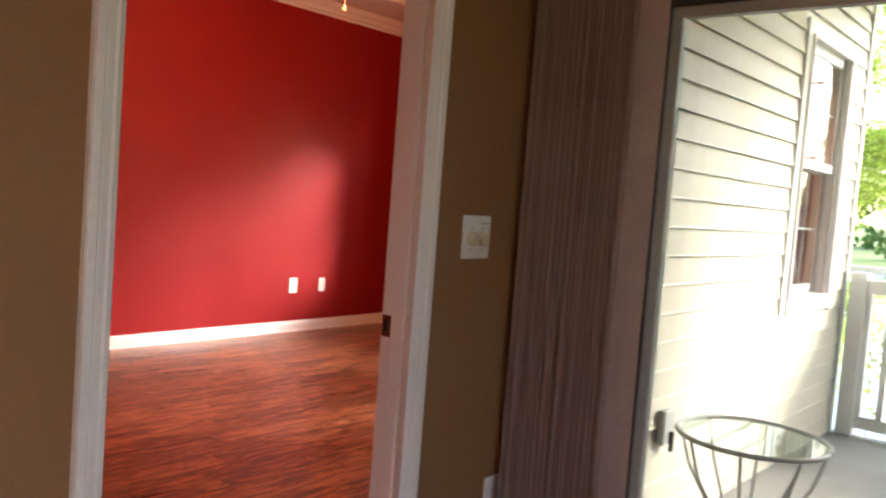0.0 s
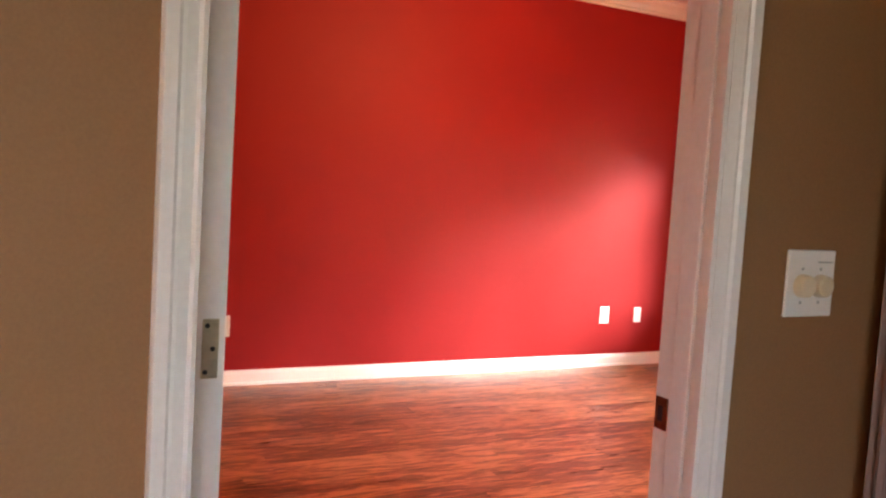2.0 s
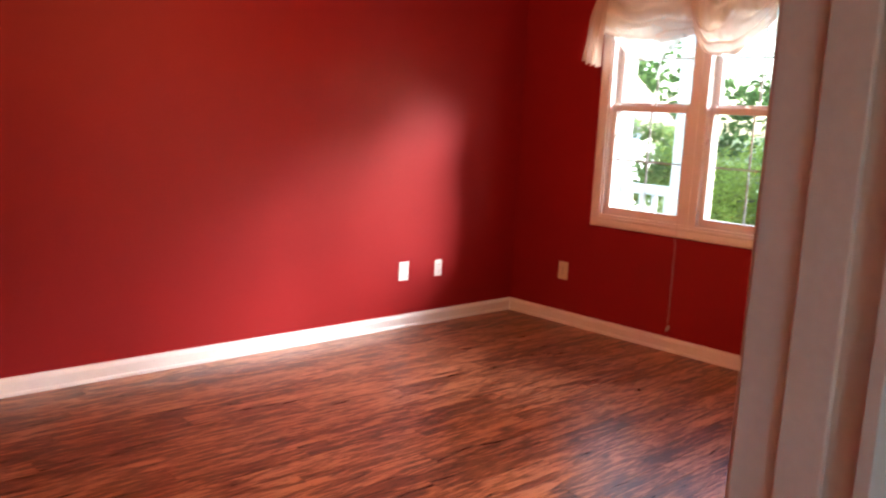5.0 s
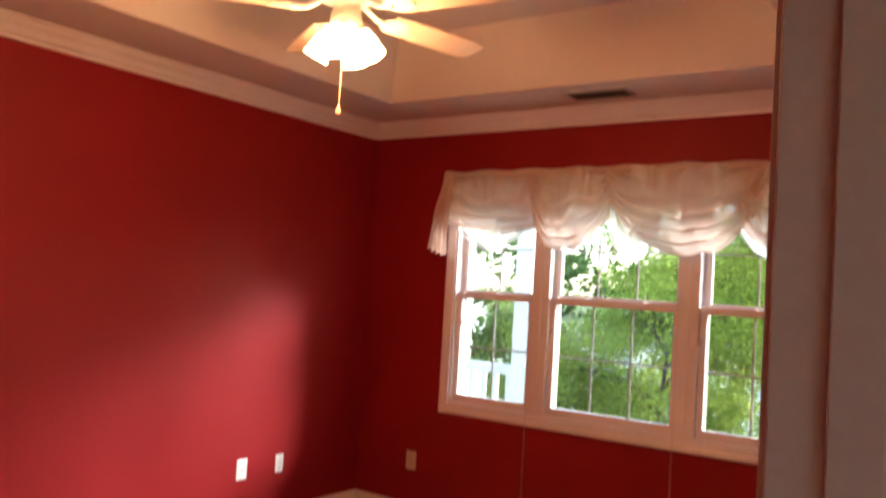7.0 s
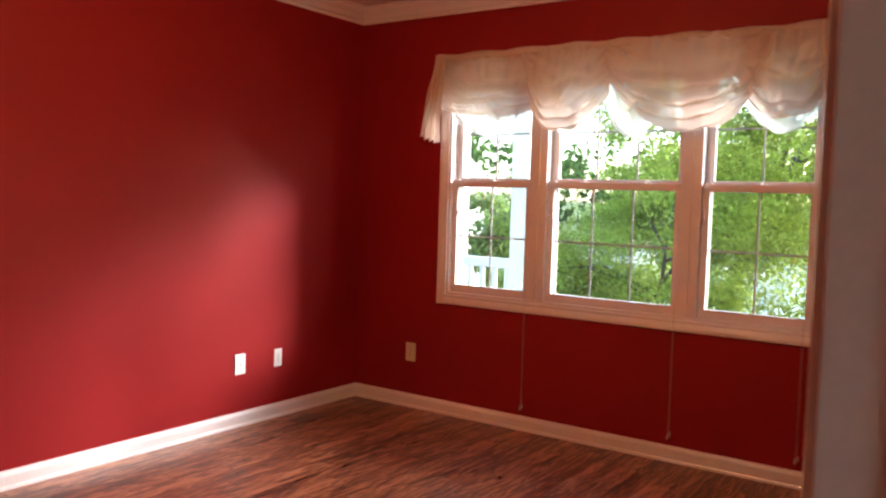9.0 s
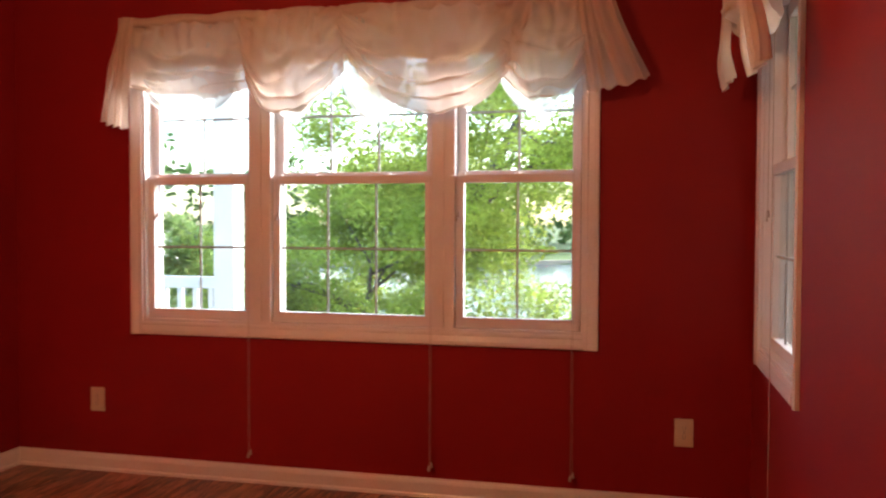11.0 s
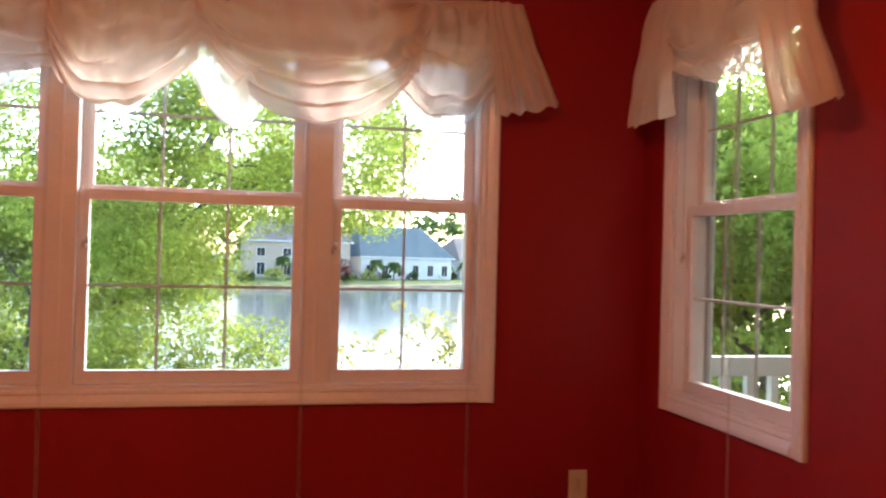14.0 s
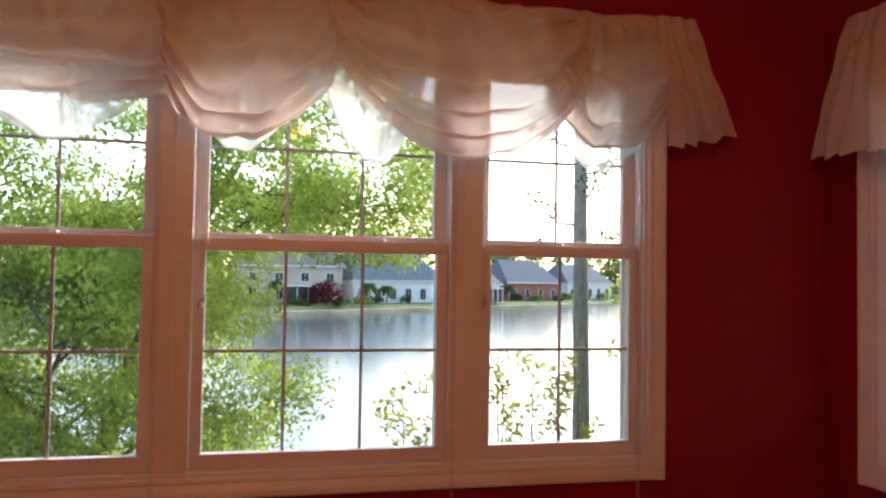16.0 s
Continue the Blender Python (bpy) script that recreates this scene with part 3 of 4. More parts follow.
val2 = tagged(empty("valance", EM), "sheer cream scarf valance bunched over a pole", "curtain")
b = Build()
header(b, 0.28, 1.3, 2.345, 2.3, RODY, 7)
b.done("pole_wrap", SHEER, val2, smooth=True)
swag(Build(), 0.74, 0.42, 2.335, 0.27, 0.36, -0.085, 4.6, 31, 0.03, 0.6).done("swag", SHEER, val2, smooth=True)
swag(Build(), 0.63, 0.3, 2.32, 0.2, 0.34, -0.12, 3.6, 32, 0.05, 0.6).done("swag", SHEER, val2, smooth=True)
tail(Build(), 0.3, 0.5, 0.11, 0.48, 2.34, 1.88, 1.87, -0.09, 3.2, 3, 0.08).done("tail", SHEER, val2, smooth=True)
tail(Build(), 1.03, 1.27, 1.13, 1.43, 2.345, 1.775, 1.77, -0.09, 4.2, 6, 0.09).done("tail", SHEER, val2, smooth=True)
b = Build().tube([(0.26, RODY, 2.325), (1.32, RODY, 2.325)], 0.014, 10)
for x in (0.32, 1.26):
    b.tube([(x, RODY, 2.323), (x, -0.004, 2.323)], 0.007, 6).box(x - 0.012, -0.006, 2.29, x + 0.012, 0, 2.355)
b.done("pole", TRIM, val2)


def blind_cord(m, bottom, short):
    """A pair of thin pull cords with tassels hanging from behind the valance."""
    c = tagged(empty("blind_cord", m), "thin white blind cord with small tassels", "cord", "blind cords")
    b = Build()
    for dx in (-0.004, 0.004):
        b.tube([(dx, 0, 2.2), (dx, 0, bottom + 0.03 + dx * 2)], 0.0009, 5)
    b.done("cord", CORD, c)
    t = Build()
    for dx, dz in ((-0.005, 0), (0.007, 0.016)):
        t.lathe([(0, 0.028), (0.004, 0.026), (0.006, 0.012), (0.008, 0.0), (0, -0.002)], Matrix.Translation((dx, 0, bottom + dz)), 8)
    t.done("tassel", CORD, c, smooth=True)
    return c


for x in (1.378, 2.316, 2.984):
    blind_cord(Matrix.Translation((x, -0.034, 0)), 0.135, 0)
for x in (0.836, 1.511, 2.433):
    blind_cord(Matrix.Translation((x, 0.012, 0)), 1.33, 1)
blind_cord(EM @ Matrix.Translation((0.3, 0.012, 0)), 1.33, 1)
blind_cord(EM @ Matrix.Translation((0.72, -0.034, 0)), 0.135, 0)


# ---- outlets and switches ----
def wall_plate(m, kind, mat=PLATE, label="white duplex outlet plate on the red wall", group="outlet plates"):
    """Local x along the wall, y into the room, z up, centred."""
    o = tagged(empty("wall_outlet", m), label, "outlet", group)
    w, h = (0.082, 0.127) if kind != "small" else (0.066, 0.114)
    Build().box(-w / 2, 0, -h / 2, w / 2, 0.006, h / 2).done("plate", mat, o, 0.0025)
    b, s = Build(), Build()
    if kind == "blank":
        b.box(-0.017, 0.006, -0.034, 0.017, 0.0085, 0.034)
        s.box(-0.002, 0.0085, -0.008, 0.002, 0.0092, 0.008)
    else:
        for dz in (-0.02, 0.02):
            b.lathe([(0.0165, 0), (0.0165, 0.002), (0, 0.0022)], Matrix.Translation((0, 0.006, dz)) @ pose(0, 0, 0, -90, 0, 0), 16)
            s.box(-0.008, 0.0082, dz + 0.001, -0.006, 0.0088, dz + 0.009).box(0.006, 0.0082, dz + 0.001, 0.008, 0.0088, dz + 0.008)
            s.tube([(0, 0.0082, dz - 0.007), (0, 0.0089, dz - 0.007)], 0.0025, 8)
        s.tube([(0, 0.006, 0), (0, 0.0072, 0)], 0.003, 8)
    b.done("insert", mat, o)
    s.done("slot", SLOT, o)
    return o


toE, toS = pose(0, 0, 0, 0, 0, -90), pose(0, 0, 0, 0, 0, 180)
wall_plate(Matrix.Translation((0, -1.08, 0.386)) @ toE, "blank", label="white blank wall plate on the red wall")
wall_plate(Matrix.Translation((0, -0.767, 0.383)) @ toE, "small")
wall_plate(Matrix.Translation((0, -3.89, 0.36)) @ toE, "duplex")
wall_plate(Matrix.Translation((0.491, 0, 0.379)) @ toS, "duplex", IVORY, "ivory duplex outlet plate on the red wall")
wall_plate(Matrix.Translation((3.48, 0, 0.383)) @ toS, "duplex", IVORY, "ivory duplex outlet plate on the red wall")
wall_plate(Matrix.Translation((HALL, -3.535, 0.34)) @ toE, "duplex", label="white duplex outlet plate on the taupe wall")

dim = tagged(empty("dimmer_switch", Matrix.Translation((HALL, -3.71, 1.118)) @ toE), "white two-gang dimmer plate with ivory knobs", "switch")
Build().box(-0.061, 0, -0.06, 0.061, 0.006, 0.06).done("plate", PLATE, dim, 0.003)
for dx in (-0.023, 0.023):
    k = Build().lathe([(0.021, 0), (0.021, 0.004), (0.019, 0.016), (0.016, 0.018), (0, 0.018)], Matrix.Translation((dx, 0.006, -0.004)) @ pose(0, 0, 0, -90, 0, 0), 20)
    tagged(k.done("knob", IVORY, dim, smooth=False), "round ivory dimmer knob")
b = Build()
for dx in (-0.023, 0.023):
    for dz in (-0.034, 0.026):
        Build().tube([(dx, 0.006, dz), (dx, 0.0068, dz)], 0.003, 8).done("screw", GREYMETAL, dim)
b.box(-0.052, 0.006, 0.037, -0.016, 0.0064, 0.04)
b.done("marking", GREYMETAL, dim)


# ---- ceiling fan ----
fan = tagged(empty("ceiling_fan", Matrix.Translation((FAN[0], FAN[1], 0))), "cream five-blade ceiling fan with lit glass shades", "fan")
Build().lathe([(0, TZ - 0.001), (0.075, TZ - 0.001), (0.077, TZ - 0.02), (0.06, TZ - 0.06), (0.04, TZ - 0.085), (0.018, TZ - 0.09)]).done("canopy", FANWHITE, fan, smooth=True)
Build().tube([(0, 0, TZ - 0.085), (0, 0, 2.71)], 0.013, 12).done("downrod", FANWHITE, fan, smooth=True)
Build().lathe([(0.013, 2.72), (0.06, 2.715), (0.125, 2.7), (0.14, 2.685), (0.142, 2.64), (0.13, 2.625), (0.12, 2.62), (0.118, 2.605), (0.085, 2.595), (0.05, 2.59), (0.048, 2.555), (0.055, 2.548), (0.058, 2.5), (0.045, 2.475), (0.02, 2.465), (0, 2.464)], n=32).done("motor_housing", FANWHITE, fan, smooth=True)
R0, R1 = 0.2, 0.66


def blade_mesh():
    b = Build()
    out = [(R0, -0.058), (R0 + 0.05, -0.066), (R1 - 0.08, -0.072), (R1 - 0.02, -0.066), (R1, -0.045), (R1, 0.045), (R1 - 0.02, 0.066), (R1 - 0.08, 0.072), (R0 + 0.05, 0.066), (R0, 0.058)]
    n = len(out)
    b.add([(x, y, 0) for x, y in out] + [(x, y, 0.006) for x, y in out], [tuple(range(n - 1, -1, -1)), tuple(range(n, 2 * n))] + [(i, (i + 1) % n, n + (i + 1) % n, n + i) for i in range(n)])
    return b


first, iron1 = None, None
for i in range(5):
    m = Matrix.Translation((0, 0, 2.56)) @ pose(0, 0, 0, 0, 0, 6 + 72 * i) @ pose(0, 0, 0, -11, 0, 0)
    if first is None:
        first = blade_mesh().done("blade", BLADE, fan, m=m)
        ib = Build().tube([(0.08, 0, 0.038), (0.14, 0, 0.0), (0.2, 0, -0.006)], [0.012, 0.01, 0.012], 8)
        ib.add([(0.17, -0.02, -0.006), (0.2, -0.045, -0.006), (0.26, -0.048, -0.006), (0.285, -0.02, -0.006), (0.285, 0.02, -0.006), (0.26, 0.048, -0.006), (0.2, 0.045, -0.006), (0.17, 0.02, -0.006),
                (0.17, -0.02, -0.001), (0.2, -0.045, -0.001), (0.26, -0.048, -0.001), (0.285, -0.02, -0.001), (0.285, 0.02, -0.001), (0.26, 0.048, -0.001), (0.2, 0.045, -0.001), (0.17, 0.02, -0.001)],
               [tuple(range(7, -1, -1)), tuple(range(8, 16))] + [(k, (k + 1) % 8, 8 + (k + 1) % 8, 8 + k) for k in range(8)])
        iron1 = ib.done("blade_iron", FANWHITE, fan, m=m)
    else:
        for src in (first, iron1):
            o = src.copy()
            scene.collection.objects.link(o)
            o.matrix_local = m
for i in range(4):
    a = radians(20 + 90 * i)
    m = Matrix.Translation((0.05 * math.cos(a), 0.05 * math.sin(a), 2.5)) @ pose(0, 0, 0, 0, 0, 20 + 90 * i) @ pose(0, 0, 0, 0, 151, 0) @ Matrix.Scale(0.92, 4)
    Build().lathe([(0.016, 0), (0.024, 0.02), (0.024, 0.04)], m, 14).done("lamp_holder", FANWHITE, fan, smooth=True)
    s = Build().lathe([(0.022, 0.03), (0.032, 0.04), (0.042, 0.075), (0.047, 0.11), (0.054, 0.14), (0.051, 0.14), (0.044, 0.11), (0.038, 0.075), (0.028, 0.04)], m, 20).done("lamp_shade", BULB, fan, smooth=True)
    tagged(s, "frosted glass lamp shade, lit")
    at = fan.matrix_world @ m @ Vector((0, 0, 0.17))
    lamp = new("fan_light", bpy.data.lights.new("fan_light", "POINT"))
    lamp.data.energy, lamp.data.color, lamp.data.shadow_soft_size = LAMP, (1.0, 0.32, 0.11), 0.035
    lamp.parent = fan
    lamp.location = (at.x - FAN[0], at.y - FAN[1], at.z)
b = Build().tube([(0.02, -0.03, 2.47), (0.02, -0.03, 2.2)], 0.0014, 5)
b.lathe([(0, 0.03), (0.004, 0.028), (0.01, 0.008), (0.009, 0.0), (0, -0.004)], Matrix.Translation((0.02, -0.03, 2.17)), 10)
b.done("pull_chain", IVORY, fan)

# sprinkler and air vent in the ceiling
sp = tagged(empty("sprinkler_head", Matrix.Translation((1.82, -1.9, TZ)) @ Matrix.Scale(0.65, 4)), "small brass sprinkler head on the ceiling", "sprinkler")
Build().lathe([(0, 0), (0.03, 0), (0.028, -0.006), (0.01, -0.008), (0.008, -0.03), (0.012, -0.034), (0.006, -0.04), (0.006, -0.05), (0.018, -0.052), (0.018, -0.055), (0, -0.056)], n=14).done("body", BRASS, sp)
vent = tagged(empty("ceiling_vent", Matrix.Translation((1.92, -0.35, H))), "dark slatted air vent in the ceiling border", "vent")
Build().box(-0.165, -0.07, -0.006, 0.165, 0.07, 0).done("back", SLOT, vent)
b = Build().box(-0.18, -0.085, -0.01, 0.18, -0.07, 0).box(-0.18, 0.07, -0.01, 0.18, 0.085, 0).box(-0.18, -0.07, -0.01, -0.165, 0.07, 0).box(0.165, -0.07, -0.01, 0.18, 0.07, 0)
b.done("frame", GREYMETAL, vent)
for i in range(6):
    b = Build().box(-0.165, -0.004, -0.0015, 0.165, 0.004, 0.0015)
    b.done("slat", DARK, vent, m=Matrix.Translation((0, -0.055 + 0.022 * i, -0.008)) @ pose(0, 0, 0, 35, 0, 0))

# ---- the hall with the sliding door ----
GX0, GX1, GZ = 4.3, 6.4, 1.765
b = Build().box(HALL, HN, -0.25, 4.2, HN + T, H + 0.4).box(GX1 + 0.1, HN, -0.25, 8.0, HN + T, H + 0.4).box(4.2, HN, GZ + 0.06, GX1 + 0.1, HN + T, H + 0.4)
tagged(b.done("wall_hall_north", TAUPE), "taupe wall round a sliding glass door", "wall", kind=ROOM)
# opening is invented, out of view, sized to brighten the hall
b = Build().box(8.0, -8.2, -0.25, 8.15, -7.9, H + 0.4).box(8.0, -5.4, -0.25, 8.15, HN + T, H + 0.4).box(8.0, -7.9, -0.25, 8.15, -5.4, 0.6).box(8.0, -7.9, 2.3, 8.15, -5.4, H + 0.4)
tagged(b.done("wall_hall_east", TAUPE), "unseen taupe wall with an opening added to let in daylight", "wall", kind=ROOM)
b = Build().box(HALL - 0.2, -8.35, -0.25, 8.15, -8.2, H + 0.4)
tagged(b.done("wall_hall_south", TAUPE), "plain taupe wall", "wall", kind=ROOM)
tagged(Build().box(HALL, -8.2, H + 0.3, 8.0, HN, H + 0.4).done("ceiling_hall", CEIL), "plain cream ceiling", "ceiling", kind=ROOM)

sl = tagged(empty("door_2"), "sliding glass door in a grey metal frame", "sliding door", kind=ROOM)
b = Build()
b.box(4.2, HN, -0.02, 4.25, HN + 0.12, GZ + 0.06).box(GX1 + 0.04, HN, -0.02, GX1 + 0.1, HN + 0.12, GZ + 0.06).box(4.25, HN, GZ + 0.02, GX1 + 0.04, HN + 0.12, GZ + 0.06)
b.done("frame", DARK, sl, 0.003)
b = Build()
for x0, x1, y in ((4.252, 5.0, 0.05), (4.97, GX1 + 0.038, 0.085)):
    b.box(x0, HN + y, 0.0, x0 + 0.032, HN + y + 0.03, GZ + 0.018).box(x1 - 0.03, HN + y, 0, x1, HN + y + 0.03, GZ + 0.018)
    b.box(x0 + 0.032, HN + y, GZ - 0.012, x1 - 0.03, HN + y + 0.03, GZ + 0.018).box(x0 + 0.032, HN + y, 0, x1 - 0.03, HN + y + 0.03, 0.08)
b.done("sliding_frame", GREYMETAL, sl, 0.002)
for x0, x1, y in ((4.284, 4.97, 0.062), (5.002, GX1 + 0.008, 0.097)):
    Build().box(x0, HN + y, 0.08, x1, HN + y + 0.005, GZ - 0.012).done("pane", GLASS, sl).visible_shadow = False

vb = tagged(empty("vertical_blind"), "mauve vertical blind drawn into a stack", "blind")
Build().box(HALL + 0.03, HN - 0.09, 2.12, GX1 + 0.2, HN - 0.045, 2.17).done("head_rail", TRIM, vb, 0.003)
vane = None
for i in range(26):
    x = HALL + 0.062 + i * 0.0128
    m = Matrix.Translation((x, HN - 0.068 + 0.004 * math.sin(i * 2.3), 0)) @ pose(0, 0, 0, 0, 0, 62 + 6 * math.sin(i * 1.7))
    if vane is None:
        b = Build().sheet(lambda u, v: (0.089 * (u - 0.5), 0.009 * math.cos(math.pi * (u - 0.5)), 0.04 + 2.08 * v), 6, 1)
        vane = b.done("vane", BLIND, vb, m=m, thick=0.0012)
    else:
        o = vane.copy()
        scene.collection.objects.link(o)
        o.matrix_local = m
b = Build().tube([(HALL + 0.022, HN - 0.05, 2.12), (HALL + 0.022, HN - 0.05, 0.4)], 0.0035, 6)
tagged(b.done("wand", NICKEL, vb), "slim metal control chain")

# ---- balcony beside the siding ----
SX = HALL + 0.012
tagged(Build().box(SX, HN + T, -0.22, 6.6, 0.24, -0.1).done("balcony_deck", DECK), "grey concrete balcony floor", "balcony floor", kind=ROOM)


# unseen slab, added to keep sun and sky off the siding
tagged(Build().box(SX, HN + T, 2.85, 6.8, 1.0, 3.05).done("balcony_roof", EXTWHITE), "white slab added out of view to shade the siding", "balcony roof", kind=ROOM)


def railing(name, a, b_, z0, z1, step=0.125, posts=True, post_top=None):
    """White balustrade from a to b_."""
    a, b_ = Vector((*a, 0)), Vector((*b_, 0))
    d = b_ - a
    n, ln = d.normalized(), d.length
    m = Matrix.Translation(a) @ pose(0, 0, 0, 0, 0, math.degrees(math.atan2(d.y, d.x)))
    r = tagged(empty(name, m), "white painted balcony railing with square balusters", "railing", "white railings")
    Build().box(0, -0.035, z1 - 0.09, ln, 0.035, z1).done("top_rail", EXTWHITE, r, 0.006)
    Build().box(0, -0.025, z0 + 0.05, ln, 0.025, z0 + 0.13).done("bottom_rail", EXTWHITE, r, 0.005)
    k = max(1, int(ln / step))
    one = None
    for i in range(k):
        mm = Matrix.Translation(((i + 0.5) * ln / k, 0, 0))
        if one is None:
            one = Build().box(-0.02, -0.02, z0 + 0.13, 0.02, 0.02, z1 - 0.09).done("baluster", EXTWHITE, r, m=mm)
        else:
            o = one.copy()
            scene.collection.objects.link(o)
            o.matrix_local = mm
    if posts:
        for x in (0.0, ln):
            Build().box(x - 0.05, -0.05, z0, x + 0.05, 0.05, post_top or z1 + 0.04).done("post", EXTWHITE, r, 0.006)
    return r


railing("balcony_railing", (3.97, 0.2), (6.5, 0.2), -0.1, 0.9)
# sun blocker, not a known wall: dims the hall and siding
tagged(Build().box(6.6, HN + T, -0.22, 6.75, 0.0, 2.85).done("wall_balcony_end", SIDE), "cream sided panel added unseen to block sun from the hall", "wall", kind=ROOM)

siding = tagged(empty("siding_east"), "cream lapped vinyl siding", "siding", kind=ROOM)
lap = 0.1145
for i in range(26):
    z0 = -0.32 + i * lap
    for y0, y1 in (((HN + T, 0.13),) if z0 + lap < EW[2] - 0.06 or z0 > EW[3] + 0.06 else ((HN + T, EW[0] - 0.07), (EW[1] + 0.07, 0.13))):
        p = [(0, 0), (0.019, 0), (0.016, 0.008), (0.004, lap), (0, lap)]
        Build().sweep(p, (SX - 0.011, y0, z0), (SX - 0.011, y1, z0), (1, 0, 0)).done("siding_board", SIDE, siding)
b = Build()
b.box(E2 + 0.001, EW[1], -0.3, SX - 0.0115, 0.15, 2.75).box(E2 + 0.001, HN + T, -0.3, SX - 0.0115, EW[0], 2.75)
b.box(E2 + 0.001, EW[0], -0.3, SX - 0.0115, EW[1], EW[2]).box(E2 + 0.001, EW[0], EW[3], SX - 0.0115, EW[1], 2.75)
b.done("sheathing", EXTWHITE, siding)
b = Build()
xs = SX + 0.014
b.box(SX - 0.01, EW[0] - 0.07, EW[2] - 0.07, xs, EW[0], EW[3] + 0.07).box(SX - 0.01, EW[1], EW[2] - 0.07, xs, EW[1] + 0.07, EW[3] + 0.07)
b.box(SX - 0.01, EW[0], EW[2] - 0.07, xs + 0.01, EW[1], EW[2]).box(SX - 0.01, EW[0], EW[3], xs, EW[1], EW[3] + 0.07)
b.box(SX - 0.012, 0.13, -0.3, xs + 0.004, 0.165, 2.7)
b.done("exterior_trim", EXTWHITE, siding, 0.003)
eo = tagged(empty("exterior_outlet", Matrix.Translation((SX + 0.008, -2.4, 0.37)) @ toE), "grey weatherproof outlet cover on the siding", "outlet")
Build().box(-0.05, 0, -0.07, 0.05, 0.03, 0.07).done("cover", GREYMETAL, eo, 0.006)
Build().box(-0.02, 0.03, -0.1, 0.0, 0.045, -0.02).done("latch", SLOT, eo, 0.003)

tb = tagged(empty("patio_table", Matrix.Translation((4.3, -2.55, -0.1))), "round glass-topped patio side table with grey metal legs", "table")
TH, TR = 0.55, 0.26
Build().lathe([(0, TH - 0.004), (TR - 0.01, TH - 0.004), (TR - 0.01, TH + 0.003), (0, TH + 0.003)], n=40).done("glass_top", TABLEGLASS, tb).visible_shadow = False
b = Build().tube([(TR * math.cos(2 * math.pi * i / 40), TR * math.sin(2 * math.pi * i / 40), TH) for i in range(41)], 0.009, 8)
b.done("rim", GREYMETAL, tb, smooth=True)
b = Build()
for i in range(8):
    a = 2 * math.pi * i / 8 + 0.2
    b.tube([(r * math.cos(a), r * math.sin(a), z) for r, z in ((TR - 0.01, TH - 0.01), (TR - 0.05, TH - 0.14), (0.13, TH - 0.28), (0.15, 0.12), (0.21, 0.008))], 0.006, 6)
b.tube([(0.13 * math.cos(2 * math.pi * i / 24), 0.13 * math.sin(2 * math.pi * i / 24), TH - 0.28) for i in range(25)], 0.005, 6)
b.done("legs", GREYMETAL, tb, smooth=True)

# ---- porch of the next apartment, seen past the north window ----
PY = 2.0
railing("porch_railing", (-3.2, PY), (0.12, PY), -0.25, 0.9, 0.13, posts=False)
for x in (-0.52, 0.2):
    c = tagged(empty("porch_column", Matrix.Translation((x, PY, 0))), "white square porch column", "column", "porch columns")
    Build().box(-0.085, -0.085, -3.3, 0.085, 0.085, 3.0).done("shaft", EXTWHITE, c, 0.008)
    Build().box(-0.11, -0.11, -0.3, 0.11, 0.11, -0.14).box(-0.11, -0.11, 2.86, 0.11, 0.11, 2.995).done("collar", EXTWHITE, c, 0.006)
tagged(Build().box(-3.4, PY - 0.12, 3.0, 0.35, PY + 0.12, 3.3).done("porch_beam", EXTWHITE, bevel=0.01), "white porch beam on the columns", "beam", kind=ROOM)
tagged(Build().box(-3.4, T, -0.4, 0.35, PY + 0.15, -0.25).done("porch_deck", DECK), "grey porch floor", "porch floor", kind=ROOM)


# ---- grounds, lake and far bank ----
def bank(x):
    return 112 + 0.78 * x if x > 0 else 112 + 0.5 * x


def ground_height(x, y):
    near = -3.3 - 1.9 * min(1, max(0, (y - 13) / 9))
    far = (y - bank(x)) / 3
    return near + max(0, min(1, far)) * 2.1 + max(0, min(40, y - bank(x))) * 0.02


ys = [-900, -300, -100, -40, -10, 0, 6, 12, 14, 16, 18, 20, 23] + [30 + 6 * i for i in range(40)] + [290, 360, 500, 900, 2500]
xs_ = [-2500, -700, -300, -150] + [-100 + 8 * i for i in range(36)] + [240, 400, 900, 2500]
verts = [(x, y, ground_height(max(-100, min(180, x)), y)) for y in ys for x in xs_]
nx = len(xs_)
b = Build().add(verts, [(j * nx + i, j * nx + i + 1, (j + 1) * nx + i + 1, (j + 1) * nx + i) for j in range(len(ys) - 1) for i in range(nx - 1)])
tagged(b.done("ground", GRASS, smooth=True), "grassy ground sloping to the lake", "ground", kind=ROOM)
b = Build().add([(-160, 14, -4.1), (190, 14, -4.1), (190, 275, -4.1), (-160, 275, -4.1)], [(0, 1, 2, 3)])
tagged(b.done("water", WATER), "pale rippled lake water", "water", kind=ROOM)
b = Build()
edge = [(x, bank(x) + 0.9 + 0.5 * math.sin(x * 0.7)) for x in range(-60, 110, 3)]
for (xa, ya), (xb, yb) in zip(edge, edge[1:]):
    b.add([(xa, ya, -4.3), (xb, yb, -4.3), (xb, yb, -3.55), (xa, ya, -3.55), (xa, ya + 1, -3.5), (xb, yb + 1, -3.5)], [(0, 1, 2, 3), (3, 2, 5, 4)])
tagged(b.done("bank_edge", SAND), "sandy stone edge of the far bank", "bank", kind=ROOM)


